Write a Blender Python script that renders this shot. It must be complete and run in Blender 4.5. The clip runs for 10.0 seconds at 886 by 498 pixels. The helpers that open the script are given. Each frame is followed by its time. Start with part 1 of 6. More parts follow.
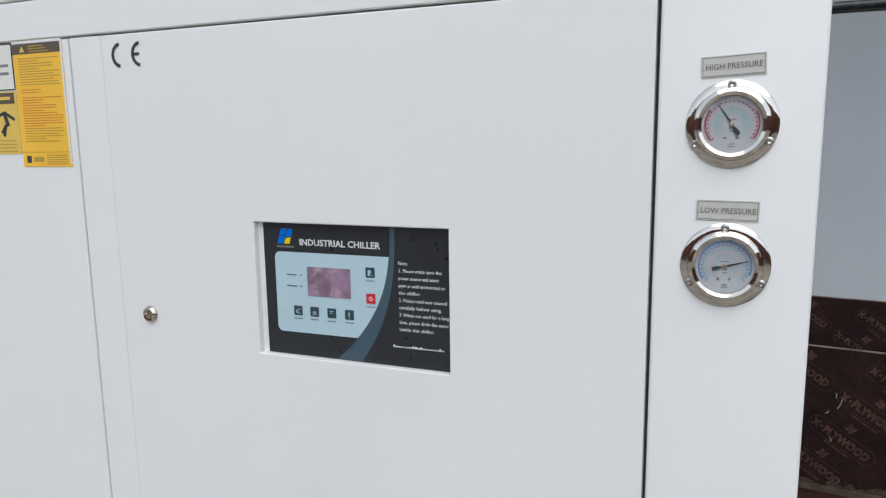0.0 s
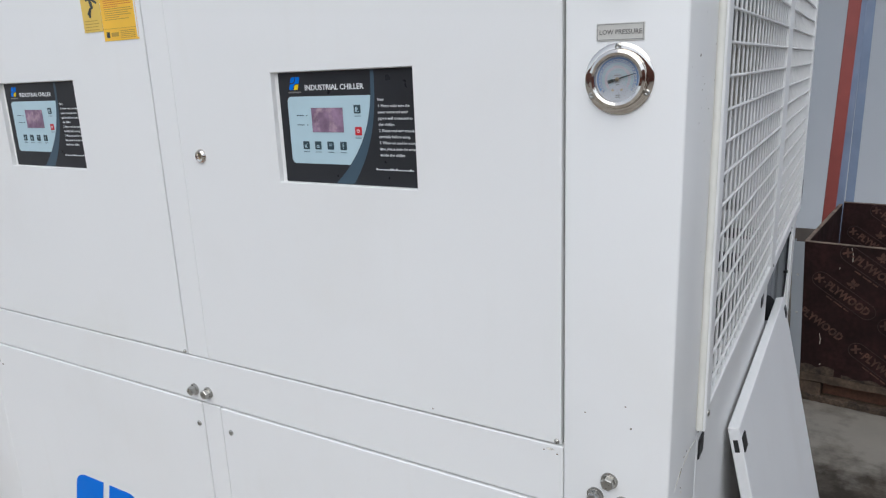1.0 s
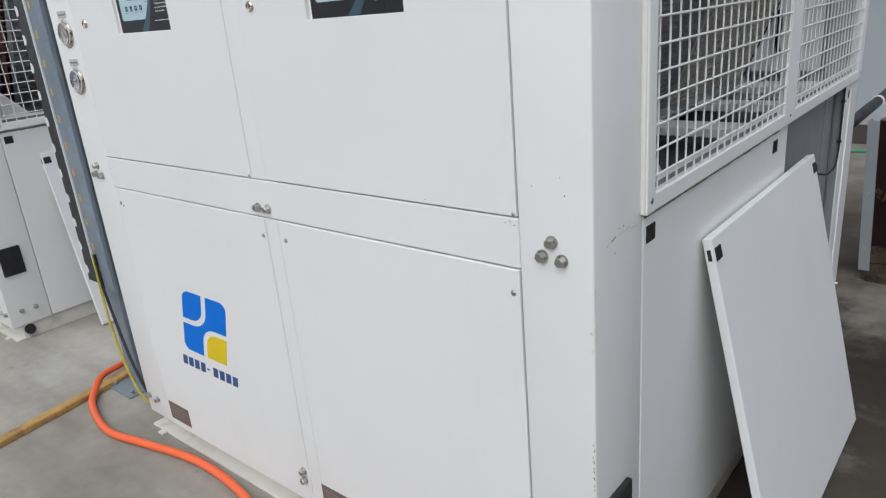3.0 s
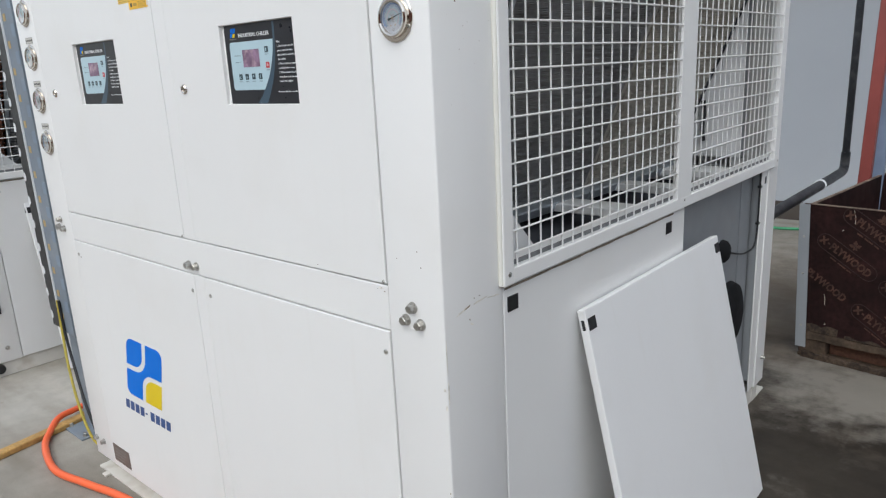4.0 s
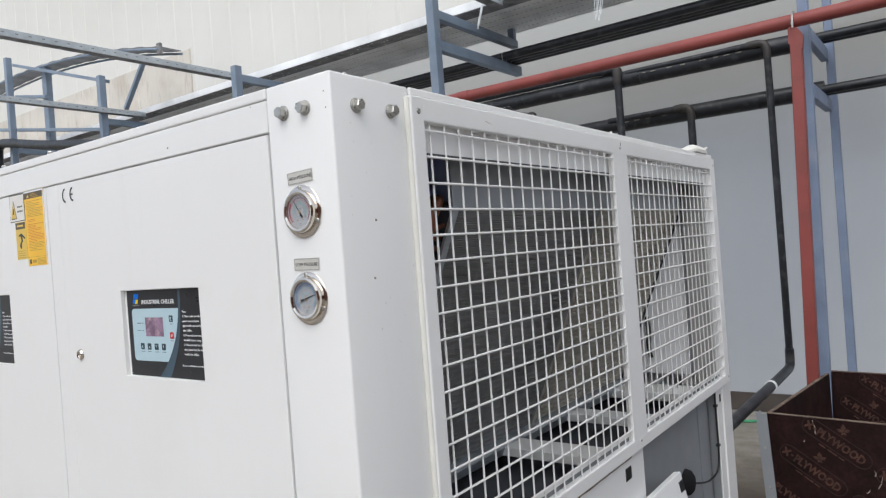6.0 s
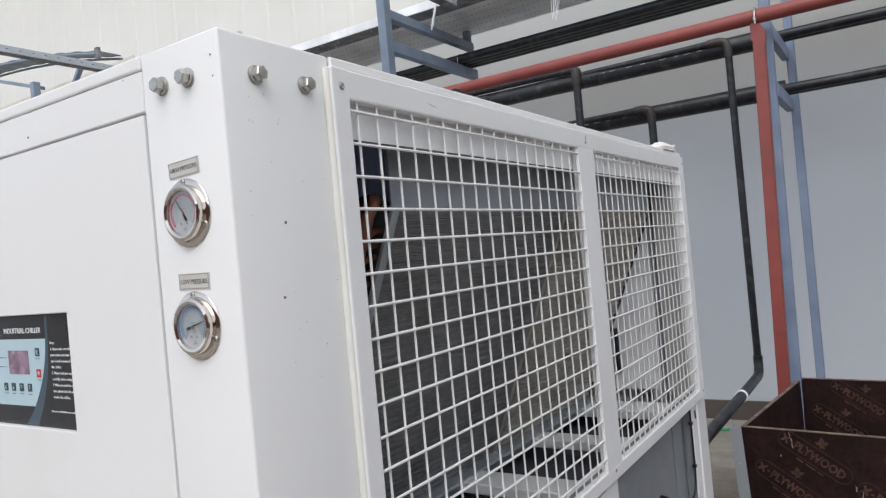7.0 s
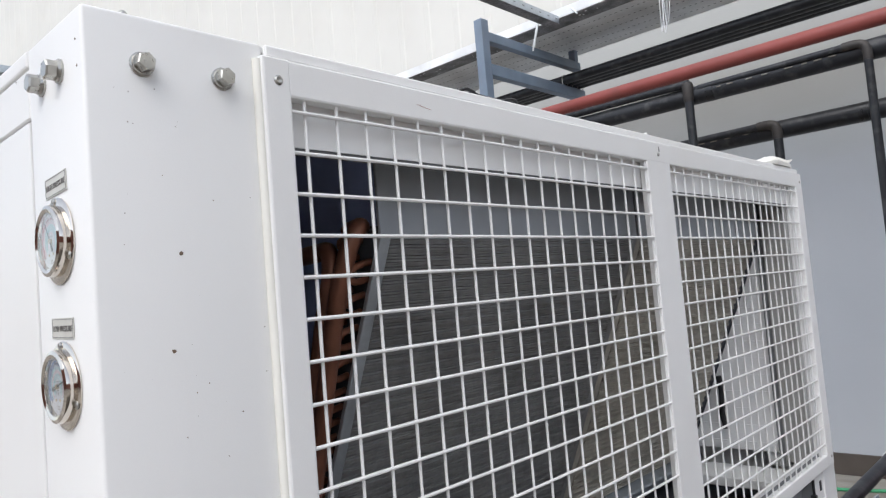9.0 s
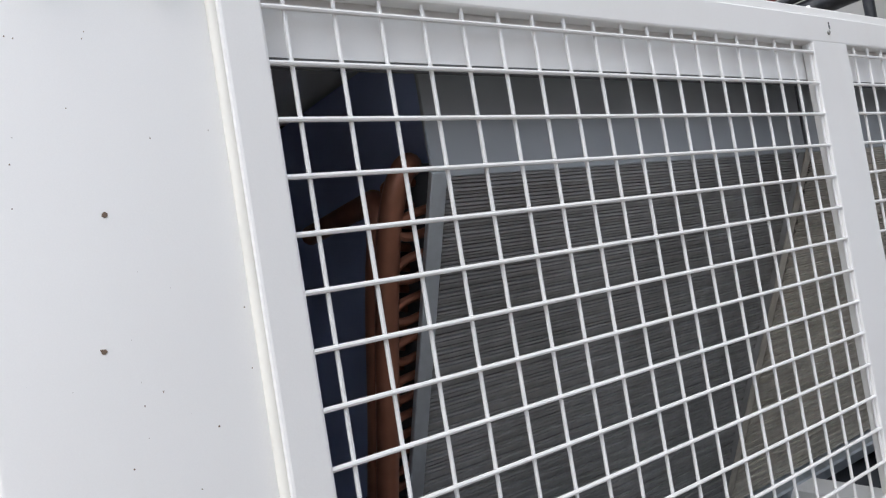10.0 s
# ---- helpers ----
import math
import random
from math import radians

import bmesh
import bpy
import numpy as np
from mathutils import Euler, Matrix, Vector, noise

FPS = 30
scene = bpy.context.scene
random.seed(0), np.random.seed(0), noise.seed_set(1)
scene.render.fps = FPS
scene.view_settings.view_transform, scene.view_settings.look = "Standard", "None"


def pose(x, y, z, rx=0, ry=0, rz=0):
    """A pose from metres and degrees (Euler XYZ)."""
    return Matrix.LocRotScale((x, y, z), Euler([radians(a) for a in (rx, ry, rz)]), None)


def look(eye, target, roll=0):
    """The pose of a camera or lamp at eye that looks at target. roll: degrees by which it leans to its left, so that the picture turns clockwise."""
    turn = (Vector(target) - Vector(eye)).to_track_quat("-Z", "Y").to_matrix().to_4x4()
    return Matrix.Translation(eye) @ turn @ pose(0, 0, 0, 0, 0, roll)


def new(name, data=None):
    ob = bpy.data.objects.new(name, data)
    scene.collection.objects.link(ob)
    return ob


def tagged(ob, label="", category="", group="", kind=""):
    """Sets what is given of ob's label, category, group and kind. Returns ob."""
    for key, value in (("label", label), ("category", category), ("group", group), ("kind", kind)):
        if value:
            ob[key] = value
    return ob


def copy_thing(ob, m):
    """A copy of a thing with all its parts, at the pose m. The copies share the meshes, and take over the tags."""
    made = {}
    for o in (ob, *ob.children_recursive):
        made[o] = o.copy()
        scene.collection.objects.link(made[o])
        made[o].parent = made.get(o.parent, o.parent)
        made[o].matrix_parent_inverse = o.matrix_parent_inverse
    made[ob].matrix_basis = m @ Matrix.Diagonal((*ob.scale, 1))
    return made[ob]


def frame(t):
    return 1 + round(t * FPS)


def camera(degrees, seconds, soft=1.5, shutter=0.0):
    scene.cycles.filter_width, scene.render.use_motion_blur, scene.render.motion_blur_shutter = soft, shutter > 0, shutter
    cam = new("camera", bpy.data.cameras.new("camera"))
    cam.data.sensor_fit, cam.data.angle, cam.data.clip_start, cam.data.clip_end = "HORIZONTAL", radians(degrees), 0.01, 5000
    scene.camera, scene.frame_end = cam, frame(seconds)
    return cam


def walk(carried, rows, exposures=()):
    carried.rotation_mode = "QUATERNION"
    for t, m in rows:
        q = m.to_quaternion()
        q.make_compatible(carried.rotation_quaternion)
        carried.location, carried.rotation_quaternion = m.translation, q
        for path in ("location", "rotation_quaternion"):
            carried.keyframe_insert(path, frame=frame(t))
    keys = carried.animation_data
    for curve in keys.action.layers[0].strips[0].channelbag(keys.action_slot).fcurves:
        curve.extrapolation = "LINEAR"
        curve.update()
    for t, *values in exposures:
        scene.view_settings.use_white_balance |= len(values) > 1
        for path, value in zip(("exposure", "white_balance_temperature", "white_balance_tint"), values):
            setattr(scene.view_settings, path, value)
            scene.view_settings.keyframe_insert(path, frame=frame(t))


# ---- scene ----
cam = camera(64.9, 10.0, soft=1.25)
EXPOSURES = [(0, 0.36, 6240, 7), (1.0, 0.37, 6180, 8), (2.5, 0.37, 6280, 7), (4.0, 0.54, 6350, 7), (5.5, 0.55, 6460, 8), (7.0, 0.57, 6470, 10), (7.5, 0.68, 6450, 10), (8.5, 0.76, 6420, 10.5), (9.5, 0.77, 6400, 10), (10, 0.92, 6370, 10)]
PATH = [
    (0, (-0.085, -0.727, 1.668), (-0.818, 1.107, 1.353), -0.8),
    (0.5, (0.049, -0.796, 1.626), (-0.747, 0.98, 1.167), -1.3),
    (1, (0.171, -0.837, 1.557), (-0.825, 0.826, 1.065), -2.3),
    (1.5, (0.279, -0.881, 1.478), (-0.828, 0.697, 0.944), -0.9),
    (2, (0.343, -0.9, 1.433), (-0.848, 0.572, 0.788), -3.6),
    (2.5, (0.408, -0.94, 1.412), (-0.812, 0.505, 0.76), -5.2),
    (2.7, (0.442, -0.965, 1.406), (-0.78, 0.47, 0.737), -5.4),
    (3.8, (0.772, -0.946, 1.431), (-0.538, 0.445, 0.839), -3.2),
    (4, (0.815, -0.919, 1.454), (-0.464, 0.534, 0.949), -2.8),
    (4.5, (0.832, -0.878, 1.478), (-0.425, 0.614, 1.039), -2.1),
    (5, (0.748, -0.829, 1.526), (-0.36, 0.817, 1.269), -1.5),
    (5.2, (0.716, -0.81, 1.554), (-0.353, 0.874, 1.398), -2.3),
    (5.5, (0.723, -0.799, 1.589), (-0.398, 0.857, 1.533), -3.9),
    (5.7, (0.741, -0.787, 1.605), (-0.443, 0.824, 1.606), -4.6),
    (6.8, (0.679, -0.587, 1.593), (-0.481, 1.042, 1.576), -3.4),
    (7, (0.631, -0.538, 1.598), (-0.46, 1.139, 1.616), -5.3),
    (7.5, (0.565, -0.449, 1.595), (-0.527, 1.225, 1.681), -5.8),
    (8, (0.572, -0.35, 1.605), (-0.638, 1.237, 1.734), -5.5),
    (8.5, (0.615, -0.265, 1.599), (-0.673, 1.259, 1.721), -6.0),
    (9, (0.636, -0.234, 1.596), (-0.725, 1.225, 1.727), -4.8),
    (9.5, (0.596, -0.164, 1.573), (-0.879, 1.181, 1.699), -5.8),
    (9.8, (0.557, -0.076, 1.579), (-1.051, 1.11, 1.673), -7.3),
    (10, (0.519, 0.001, 1.581), (-1.135, 1.123, 1.646), -9.2),
]
walk(cam, [(t, look(eye, target, roll)) for t, eye, target, roll in PATH], EXPOSURES)
# ---- world, sun, exposure ----
world = bpy.data.worlds.new("overcast_sky")
scene.world = world
world.use_nodes = True
wn, wl = world.node_tree.nodes, world.node_tree.links
wbg = wn["Background"]
sky = wn.new("ShaderNodeTexSky")
sky.sky_type = "NISHITA"
sky.sun_disc = False
sky.sun_elevation = radians(52)
sky.sun_rotation = radians(162)
sky.dust_density = 1.5
hue = wn.new("ShaderNodeHueSaturation")
hue.inputs["Saturation"].default_value = 0.46
wl.new(sky.outputs["Color"], hue.inputs["Color"])
wl.new(hue.outputs["Color"], wbg.inputs["Color"])
wbg.inputs["Strength"].default_value = 0.15

sun_data = bpy.data.lights.new("sun", "SUN")
sun_data.energy, sun_data.angle, sun_data.color = 0.9, radians(60), (1.0, 0.968, 0.905)
sun = new("sun", sun_data)
sun.matrix_world = look((2.2, -6.5, 9.0), (0, 0, 0))

# ---- materials ----


def mat_new(name):
    m = bpy.data.materials.new(name)
    m.use_nodes = True
    return m, m.node_tree.nodes, m.node_tree.links, m.node_tree.nodes["Principled BSDF"]


def mat(name, color, rough=0.5, metal=0.0, var=0.08, scale=6.0, grain=0.0, gscale=200.0, bump=0.0, bscale=120.0, stain=None, stain_amt=0.0, stain_scale=2.0, rand=0.0, speck=None, speck_scale=25.0, streak=None, streak_amt=0.0):
    """Paint, metal, stone: a base colour with broad unevenness, fine grain, stains with their own colour, relief."""
    m, n, l, b = mat_new(name)
    tc = n.new("ShaderNodeTexCoord")
    geo = n.new("ShaderNodeNewGeometry")
    pos = geo.outputs["Position"] if rand == 0 else tc.outputs["Object"]
    col = n.new("ShaderNodeRGB")
    col.outputs[0].default_value = (*color, 1)
    out = col.outputs[0]

    def tex(sc, detail=4.0):
        t = n.new("ShaderNodeTexNoise")
        t.inputs["Scale"].default_value, t.inputs["Detail"].default_value = sc, detail
        l.new(pos, t.inputs["Vector"])
        return t.outputs["Fac"]

    def scaled(src, amount, fac, lo=0.3, hi=0.7):
        mr = n.new("ShaderNodeMapRange")
        mr.inputs["From Min"].default_value, mr.inputs["From Max"].default_value = lo, hi
        mr.inputs["To Min"].default_value, mr.inputs["To Max"].default_value = 1 - amount, 1 + amount
        l.new(fac, mr.inputs["Value"])
        mx = n.new("ShaderNodeVectorMath")
        mx.operation = "SCALE"
        l.new(src, mx.inputs[0])
        l.new(mr.outputs["Result"], mx.inputs["Scale"])
        return mx.outputs["Vector"]

    def mixed(src, other, fac):
        mx = n.new("ShaderNodeMix")
        mx.data_type = "RGBA"
        l.new(fac, mx.inputs[0])
        l.new(src, mx.inputs[6])
        mx.inputs[7].default_value = (*other, 1)
        return mx.outputs[2]

    def ramp(fac, a, z):
        r = n.new("ShaderNodeMapRange")
        r.inputs["From Min"].default_value, r.inputs["From Max"].default_value = a, z
        l.new(fac, r.inputs["Value"])
        return r.outputs["Result"]

    if var:
        out = scaled(out, var, tex(scale))
    if grain:
        out = scaled(out, grain, tex(gscale, 2.0))
    if rand:
        info = n.new("ShaderNodeObjectInfo")
        out = scaled(out, rand, info.outputs["Random"], 0, 1)
    if stain:
        f = ramp(tex(stain_scale, 8.0), 0.53, 0.75)
        mm = n.new("ShaderNodeMath")
        mm.operation = "MULTIPLY"
        mm.inputs[1].default_value = stain_amt
        l.new(f, mm.inputs[0])
        out = mixed(out, stain, mm.outputs[0])
    if streak:
        sv = n.new("ShaderNodeVectorMath")
        sv.operation = "MULTIPLY"
        sv.inputs[1].default_value = (8.0, 8.0, 0.8)
        l.new(pos, sv.inputs[0])
        sn = n.new("ShaderNodeTexNoise")
        sn.inputs["Scale"].default_value, sn.inputs["Detail"].default_value = 2.6, 6.0
        l.new(sv.outputs["Vector"], sn.inputs["Vector"])
        sm = n.new("ShaderNodeMath")
        sm.operation = "MULTIPLY"
        sm.inputs[1].default_value = streak_amt
        l.new(ramp(sn.outputs["Fac"], 0.60, 0.80), sm.inputs[0])
        out = mixed(out, streak, sm.outputs[0])
    if speck:
        v = n.new("ShaderNodeTexVoronoi")
        v.inputs["Scale"].default_value = speck_scale
        l.new(pos, v.inputs["Vector"])
        near = ramp(v.outputs["Distance"], 0.07, 0.045)
        sel = n.new("ShaderNodeSeparateColor")
        l.new(v.outputs["Color"], sel.inputs[0])
        keep = ramp(sel.outputs[0], 0.72, 0.8)
        mm = n.new("ShaderNodeMath")
        mm.operation = "MULTIPLY"
        l.new(near, mm.inputs[0])
        l.new(keep, mm.inputs[1])
        m2 = n.new("ShaderNodeMath")
        m2.operation = "MULTIPLY"
        m2.inputs[1].default_value = 0.75
        l.new(mm.outputs[0], m2.inputs[0])
        out = mixed(out, speck, m2.outputs[0])
    l.new(out, b.inputs["Base Color"])
    b.inputs["Roughness"].default_value, b.inputs["Metallic"].default_value = rough, metal
    if bump:
        bp = n.new("ShaderNodeBump")
        bp.inputs["Strength"].default_value, bp.inputs["Distance"].default_value = bump, 0.004
        l.new(tex(bscale, 3.0), bp.inputs["Height"])
        l.new(bp.outputs["Normal"], b.inputs["Normal"])
    rr = ramp(tex(scale * 2.3), 0.2, 0.8)
    r2 = n.new("ShaderNodeMapRange")
    r2.inputs["To Min"].default_value, r2.inputs["To Max"].default_value = max(0.02, rough - 0.07), min(1, rough + 0.07)
    l.new(rr, r2.inputs["Value"])
    l.new(r2.outputs["Result"], b.inputs["Roughness"])
    return m


M_WHITE = mat("white_powder_coat", (0.80, 0.80, 0.79), 0.42, var=0.015, scale=1.7, grain=0.01, gscale=900, bump=0.03, bscale=420, stain=(0.62, 0.58, 0.5), stain_amt=0.13, stain_scale=3.0, streak=(0.58, 0.52, 0.41), streak_amt=0.06)
# lighter copy of the white coat, raised so the inner panel reads as lit
M_ENDWHITE = mat("lightened_white_end_panel", (0.87, 0.875, 0.88), 0.45, var=0.02, scale=4)
M_WHITE2 = mat("white_enamel_wire", (0.80, 0.80, 0.79), 0.35, var=0.02, scale=9)
M_RAIL = mat("dusty_white_base_rail", (0.66, 0.64, 0.59), 0.6, var=0.06, stain=(0.34, 0.28, 0.2), stain_amt=0.6, stain_scale=9)
M_LITEDGE = mat("cream_lit_edge", (0.80, 0.79, 0.73), 0.5, var=0.04, scale=12)
M_GAPDARK = mat("dark_gasket_and_shade", (0.10, 0.102, 0.106), 0.8, var=0.05)
M_INNER = mat("grey_inner_sheet", (0.25, 0.264, 0.278), 0.5, var=0.04, stain=(0.3, 0.28, 0.25), stain_amt=0.25, stain_scale=5)
M_OLIVE = mat("dusty_olive_sheet", (0.38, 0.38, 0.365), 0.6, var=0.15, scale=6, stain=(0.3, 0.28, 0.23), stain_amt=0.4, stain_scale=12)
M_NAVY = mat("dark_blue_end_plate", (0.37, 0.45, 0.68), 0.5, var=0.15, scale=4)
M_GALV = mat("galvanised_steel", (0.48, 0.52, 0.56), 0.42, 0.75, var=0.1, scale=14, grain=0.05, gscale=90, bump=0.03)
M_GALVP = mat("pale_grey_sheet", (0.345, 0.37, 0.395), 0.45, 0.2, var=0.05, scale=5)
M_FIN = mat("aluminium_fin_dusty", (0.236, 0.236, 0.236), 0.5, 0.2, var=0.2, scale=5, grain=0.1, gscale=60, stain=(0.235, 0.225, 0.205), stain_amt=0.35, stain_scale=6)
# lighter copy for the rear coil: dust, plus brown reflection put into the colour
M_FINOLIVE = mat("aluminium_fin_olive_dust_sheen", (0.405, 0.378, 0.325), 0.55, 0.1, var=0.2, scale=7, grain=0.12, gscale=60, stain=(0.54, 0.50, 0.43), stain_amt=0.55, stain_scale=16)
M_FINBACK = mat("coil_core_and_shade_dark", (0.062, 0.066, 0.076), 0.8, var=0.2)
M_COPPER = mat("copper_pipe", (0.24, 0.10, 0.062), 0.42, 0.55, var=0.2, scale=20, stain=(0.2, 0.09, 0.05), stain_amt=0.6, stain_scale=16)
# tan tint puts the reflected brown surroundings into the steel's colour
M_STEEL = mat("polished_stainless", (0.66, 0.61, 0.55), 0.06, 1.0, var=0.04, scale=40, bump=0.10, bscale=45)
M_BOLT = mat("zinc_bolt", (0.46, 0.45, 0.42), 0.3, 1.0, var=0.12, scale=80)
M_BRASS = mat("worn_lock_brass", (0.45, 0.38, 0.28), 0.3, 1.0, var=0.2, scale=200)
M_BLACK = mat("black_plastic", (0.014, 0.015, 0.017), 0.4, var=0.2, scale=20)
M_FOAM = mat("black_pipe_insulation", (0.012, 0.0135, 0.017), 0.40, var=0.35, scale=5, stain=(0.15, 0.145, 0.14), stain_amt=0.32, stain_scale=16, bump=0.2, bscale=40)
M_MATTFOAM = mat("matt_black_foam", (0.011, 0.0115, 0.013), 0.9, var=0.3, scale=14, bump=0.15, bscale=60)
M_MATTFOAM.node_tree.nodes["Principled BSDF"].inputs["Specular IOR Level"].default_value = 0.2
M_ELBOW = mat("dusty_foam_elbow", (0.034, 0.029, 0.026), 0.55, var=0.3, scale=14, stain=(0.17, 0.145, 0.12), stain_amt=0.45, stain_scale=11, bump=0.25, bscale=60)
M_TAPE = mat("black_joint_tape", (0.011, 0.012, 0.014), 0.3, var=0.2, scale=20, stain=(0.12, 0.12, 0.12), stain_amt=0.4, stain_scale=14)
# dark mottled tone for the tray's front strip and the rails' undersides
M_TRAYDARK = mat("dark_mottled_galvanised", (0.21, 0.21, 0.215), 0.7, 0.0, var=0.45, scale=9, grain=0.3, gscale=80, stain=(0.24, 0.23, 0.21), stain_amt=0.5, stain_scale=7)
M_RED = mat("red_oxide_pipe", (0.25, 0.055, 0.046), 0.5, var=0.12, scale=5, stain=(0.17, 0.05, 0.04), stain_amt=0.5, stain_scale=6, bump=0.06)
M_BLUE = mat("blue_grey_steel_paint", (0.19, 0.243, 0.315), 0.5, var=0.12, scale=6, stain=(0.25, 0.26, 0.27), stain_amt=0.35, stain_scale=5)
# paler copy of the blue paint; the rack's brightness is put into colour
M_BLUEPALE = mat("lightened_blue_rack_paint", (0.195, 0.245, 0.345), 0.55, var=0.12, scale=5, stain=(0.36, 0.38, 0.42), stain_amt=0.4, stain_scale=4)
M_BLUEPOST = mat("blue_grey_post_paint", (0.18, 0.215, 0.255), 0.5, var=0.1, scale=6, stain=(0.4, 0.4, 0.38), stain_amt=0.3, stain_scale=7)
M_STICK = mat("black_membrane_sticker", (0.022, 0.024, 0.028), 0.32, var=0.08, scale=20)
M_STICKB = mat("slate_blue_print", (0.055, 0.092, 0.125), 0.32, var=0.03)
M_PANELB = mat("pale_blue_print", (0.45, 0.60, 0.66), 0.35, var=0.02, scale=30)
# the pale stain colour paints highlights on the crumpled film
M_DISPLAY = mat("mauve_display_film", (0.25, 0.165, 0.24), 0.15, var=0.35, scale=45, stain=(0.62, 0.46, 0.48), stain_amt=0.8, stain_scale=48, bump=0.5, bscale=60)
M_KEY = mat("dark_teal_key_print", (0.03, 0.06, 0.075), 0.4, var=0.03)
M_KEYRED = mat("red_key_print", (0.55, 0.02, 0.03), 0.4, var=0.03)
M_PRINTW = mat("white_print", (0.72, 0.74, 0.75), 0.5, var=0.02)
M_PRINTD = mat("dark_print", (0.03, 0.04, 0.04), 0.5, var=0.02)
M_PRINTGREY = mat("grey_print", (0.22, 0.22, 0.21), 0.5, var=0.02)
M_LABELINK = mat("faded_label_ink", (0.13, 0.125, 0.12), 0.5, var=0.15, scale=300)
M_LABEL = mat("brushed_label", (0.58, 0.57, 0.53), 0.4, 0.1, var=0.04, scale=60)
M_LOGOB = mat("bright_blue_vinyl", (0.0, 0.165, 0.70), 0.5, var=0.03)
M_LOGOB.node_tree.nodes["Principled BSDF"].inputs["Specular IOR Level"].default_value = 0.2
M_LOGOY = mat("yellow_vinyl", (0.78, 0.58, 0.0), 0.4, var=0.03)
M_LOGOT = mat("navy_vinyl", (0.03, 0.08, 0.25), 0.4, var=0.03)
M_ORANGE = mat("orange_warning_paper", (0.88, 0.52, 0.045), 0.45, var=0.08, scale=9)
M_YELLOW = mat("yellow_warning_paper", (0.72, 0.5, 0.1), 0.45, var=0.05, scale=9)
M_HEADER = mat("brown_black_header_print", (0.10, 0.075, 0.05), 0.5, var=0.05)
M_LABELW = mat("white_label_paper", (0.74, 0.72, 0.68), 0.5, var=0.03)
M_RUSTTXT = mat("rust_print", (0.62, 0.2, 0.03), 0.5, var=0.05)
M_OLIVETXT = mat("olive_print", (0.46, 0.29, 0.05), 0.5, var=0.05)
M_DIAL = mat("dial_face", (0.43, 0.455, 0.50), 0.4, var=0.02)
M_DRED = mat("dial_red", (0.33, 0.075, 0.10), 0.5, var=0.02)
M_DPINK = mat("dial_pink", (0.52, 0.40, 0.44), 0.5, var=0.02)
M_DTEAL = mat("dial_teal", (0.30, 0.45, 0.48), 0.5, var=0.02)
M_DBLUE = mat("dial_blue", (0.14, 0.23, 0.42), 0.5, var=0.02)
M_PLATE = mat("brown_rating_plate", (0.17, 0.14, 0.125), 0.4, 0.2, var=0.15, scale=25)
M_RUST = mat("rust_chip", (0.17, 0.12, 0.085), 0.8, var=0.2, scale=300)
M_DIRT = mat("brown_dirt", (0.30, 0.24, 0.16), 0.85, var=0.2, scale=200)
M_OCHRE = mat("ochre_dirt_chip", (0.45, 0.33, 0.16), 0.8, var=0.2, scale=200)
M_PLY = mat("film_faced_plywood", (0.0185, 0.0068, 0.0066), 0.72, var=0.5, scale=7, grain=0.3, gscale=55, stain=(0.022, 0.010, 0.009), stain_amt=0.5, stain_scale=8, bump=0.06)
M_PLY.node_tree.nodes["Principled BSDF"].inputs["Specular IOR Level"].default_value = 0.2
M_PLYRING = mat("faint_rust_print", (0.026, 0.0105, 0.0078), 0.75, var=0.6, scale=24, grain=0.3, gscale=150)
M_PLYPRINT = mat("rust_print_on_plywood", (0.062, 0.026, 0.016), 0.75, var=0.55, scale=28, grain=0.3, gscale=150)
M_TORN = mat("torn_ply_and_rotten_wood", (0.050, 0.034, 0.023), 0.9, var=0.6, scale=22, grain=0.4, gscale=90, bump=0.4, bscale=70)
M_SCRAP = mat("dirty_grey_scrap", (0.21, 0.19, 0.16), 0.85, var=0.4, scale=30, grain=0.2, gscale=120)
M_SLOTGREY = mat("shaded_zinc_slot", (0.20, 0.205, 0.21), 0.7, var=0.2, scale=40)
M_GRIME = mat("brown_grime", (0.23, 0.19, 0.145), 0.9, var=0.5, scale=60, grain=0.3, gscale=300)
M_RUSTMARK = mat("pale_ochre_rust_mark", (0.70, 0.675, 0.615), 0.8, var=0.25, scale=90, grain=0.25, gscale=400)
M_SCRATCHRED = mat("reddish_scratch", (0.42, 0.27, 0.22), 0.7, var=0.3, scale=150)
M_SCRATCH = mat("torn_film_cream", (0.5, 0.45, 0.37), 0.8, var=0.15, scale=30)
M_PLYEDGE = mat("raw_plywood_edge", (0.14, 0.10, 0.075), 0.8, var=0.5, scale=16, grain=0.3, stain=(0.34, 0.28, 0.21), stain_amt=0.8, stain_scale=14)
M_WOOD = mat("weathered_pallet_wood", (0.070, 0.047, 0.031), 0.85, var=0.5, scale=14, grain=0.2, gscale=90, bump=0.3, bscale=60, rand=0.2)
M_REDWOOD = mat("reddish_brown_board", (0.11, 0.048, 0.028), 0.7, var=0.3, scale=14, grain=0.2, gscale=80)
M_TIMBER = mat("yellow_timber", (0.42, 0.25, 0.08), 0.65, var=0.25, scale=12, grain=0.15, gscale=80, stain=(0.10, 0.045, 0.018), stain_amt=0.85, stain_scale=13)
M_HOSE = mat("orange_hose", (0.85, 0.14, 0.045), 0.38, var=0.05, scale=8)
M_WIREY = mat("green_yellow_earth_wire", (0.45, 0.36, 0.05), 0.45, var=0.2, scale=30)
M_CLAD = mat("cream_metal_cladding", (0.66, 0.648, 0.61), 0.55, var=0.03, scale=0.7, stain=(0.5, 0.44, 0.36), stain_amt=0.10, stain_scale=1.2)
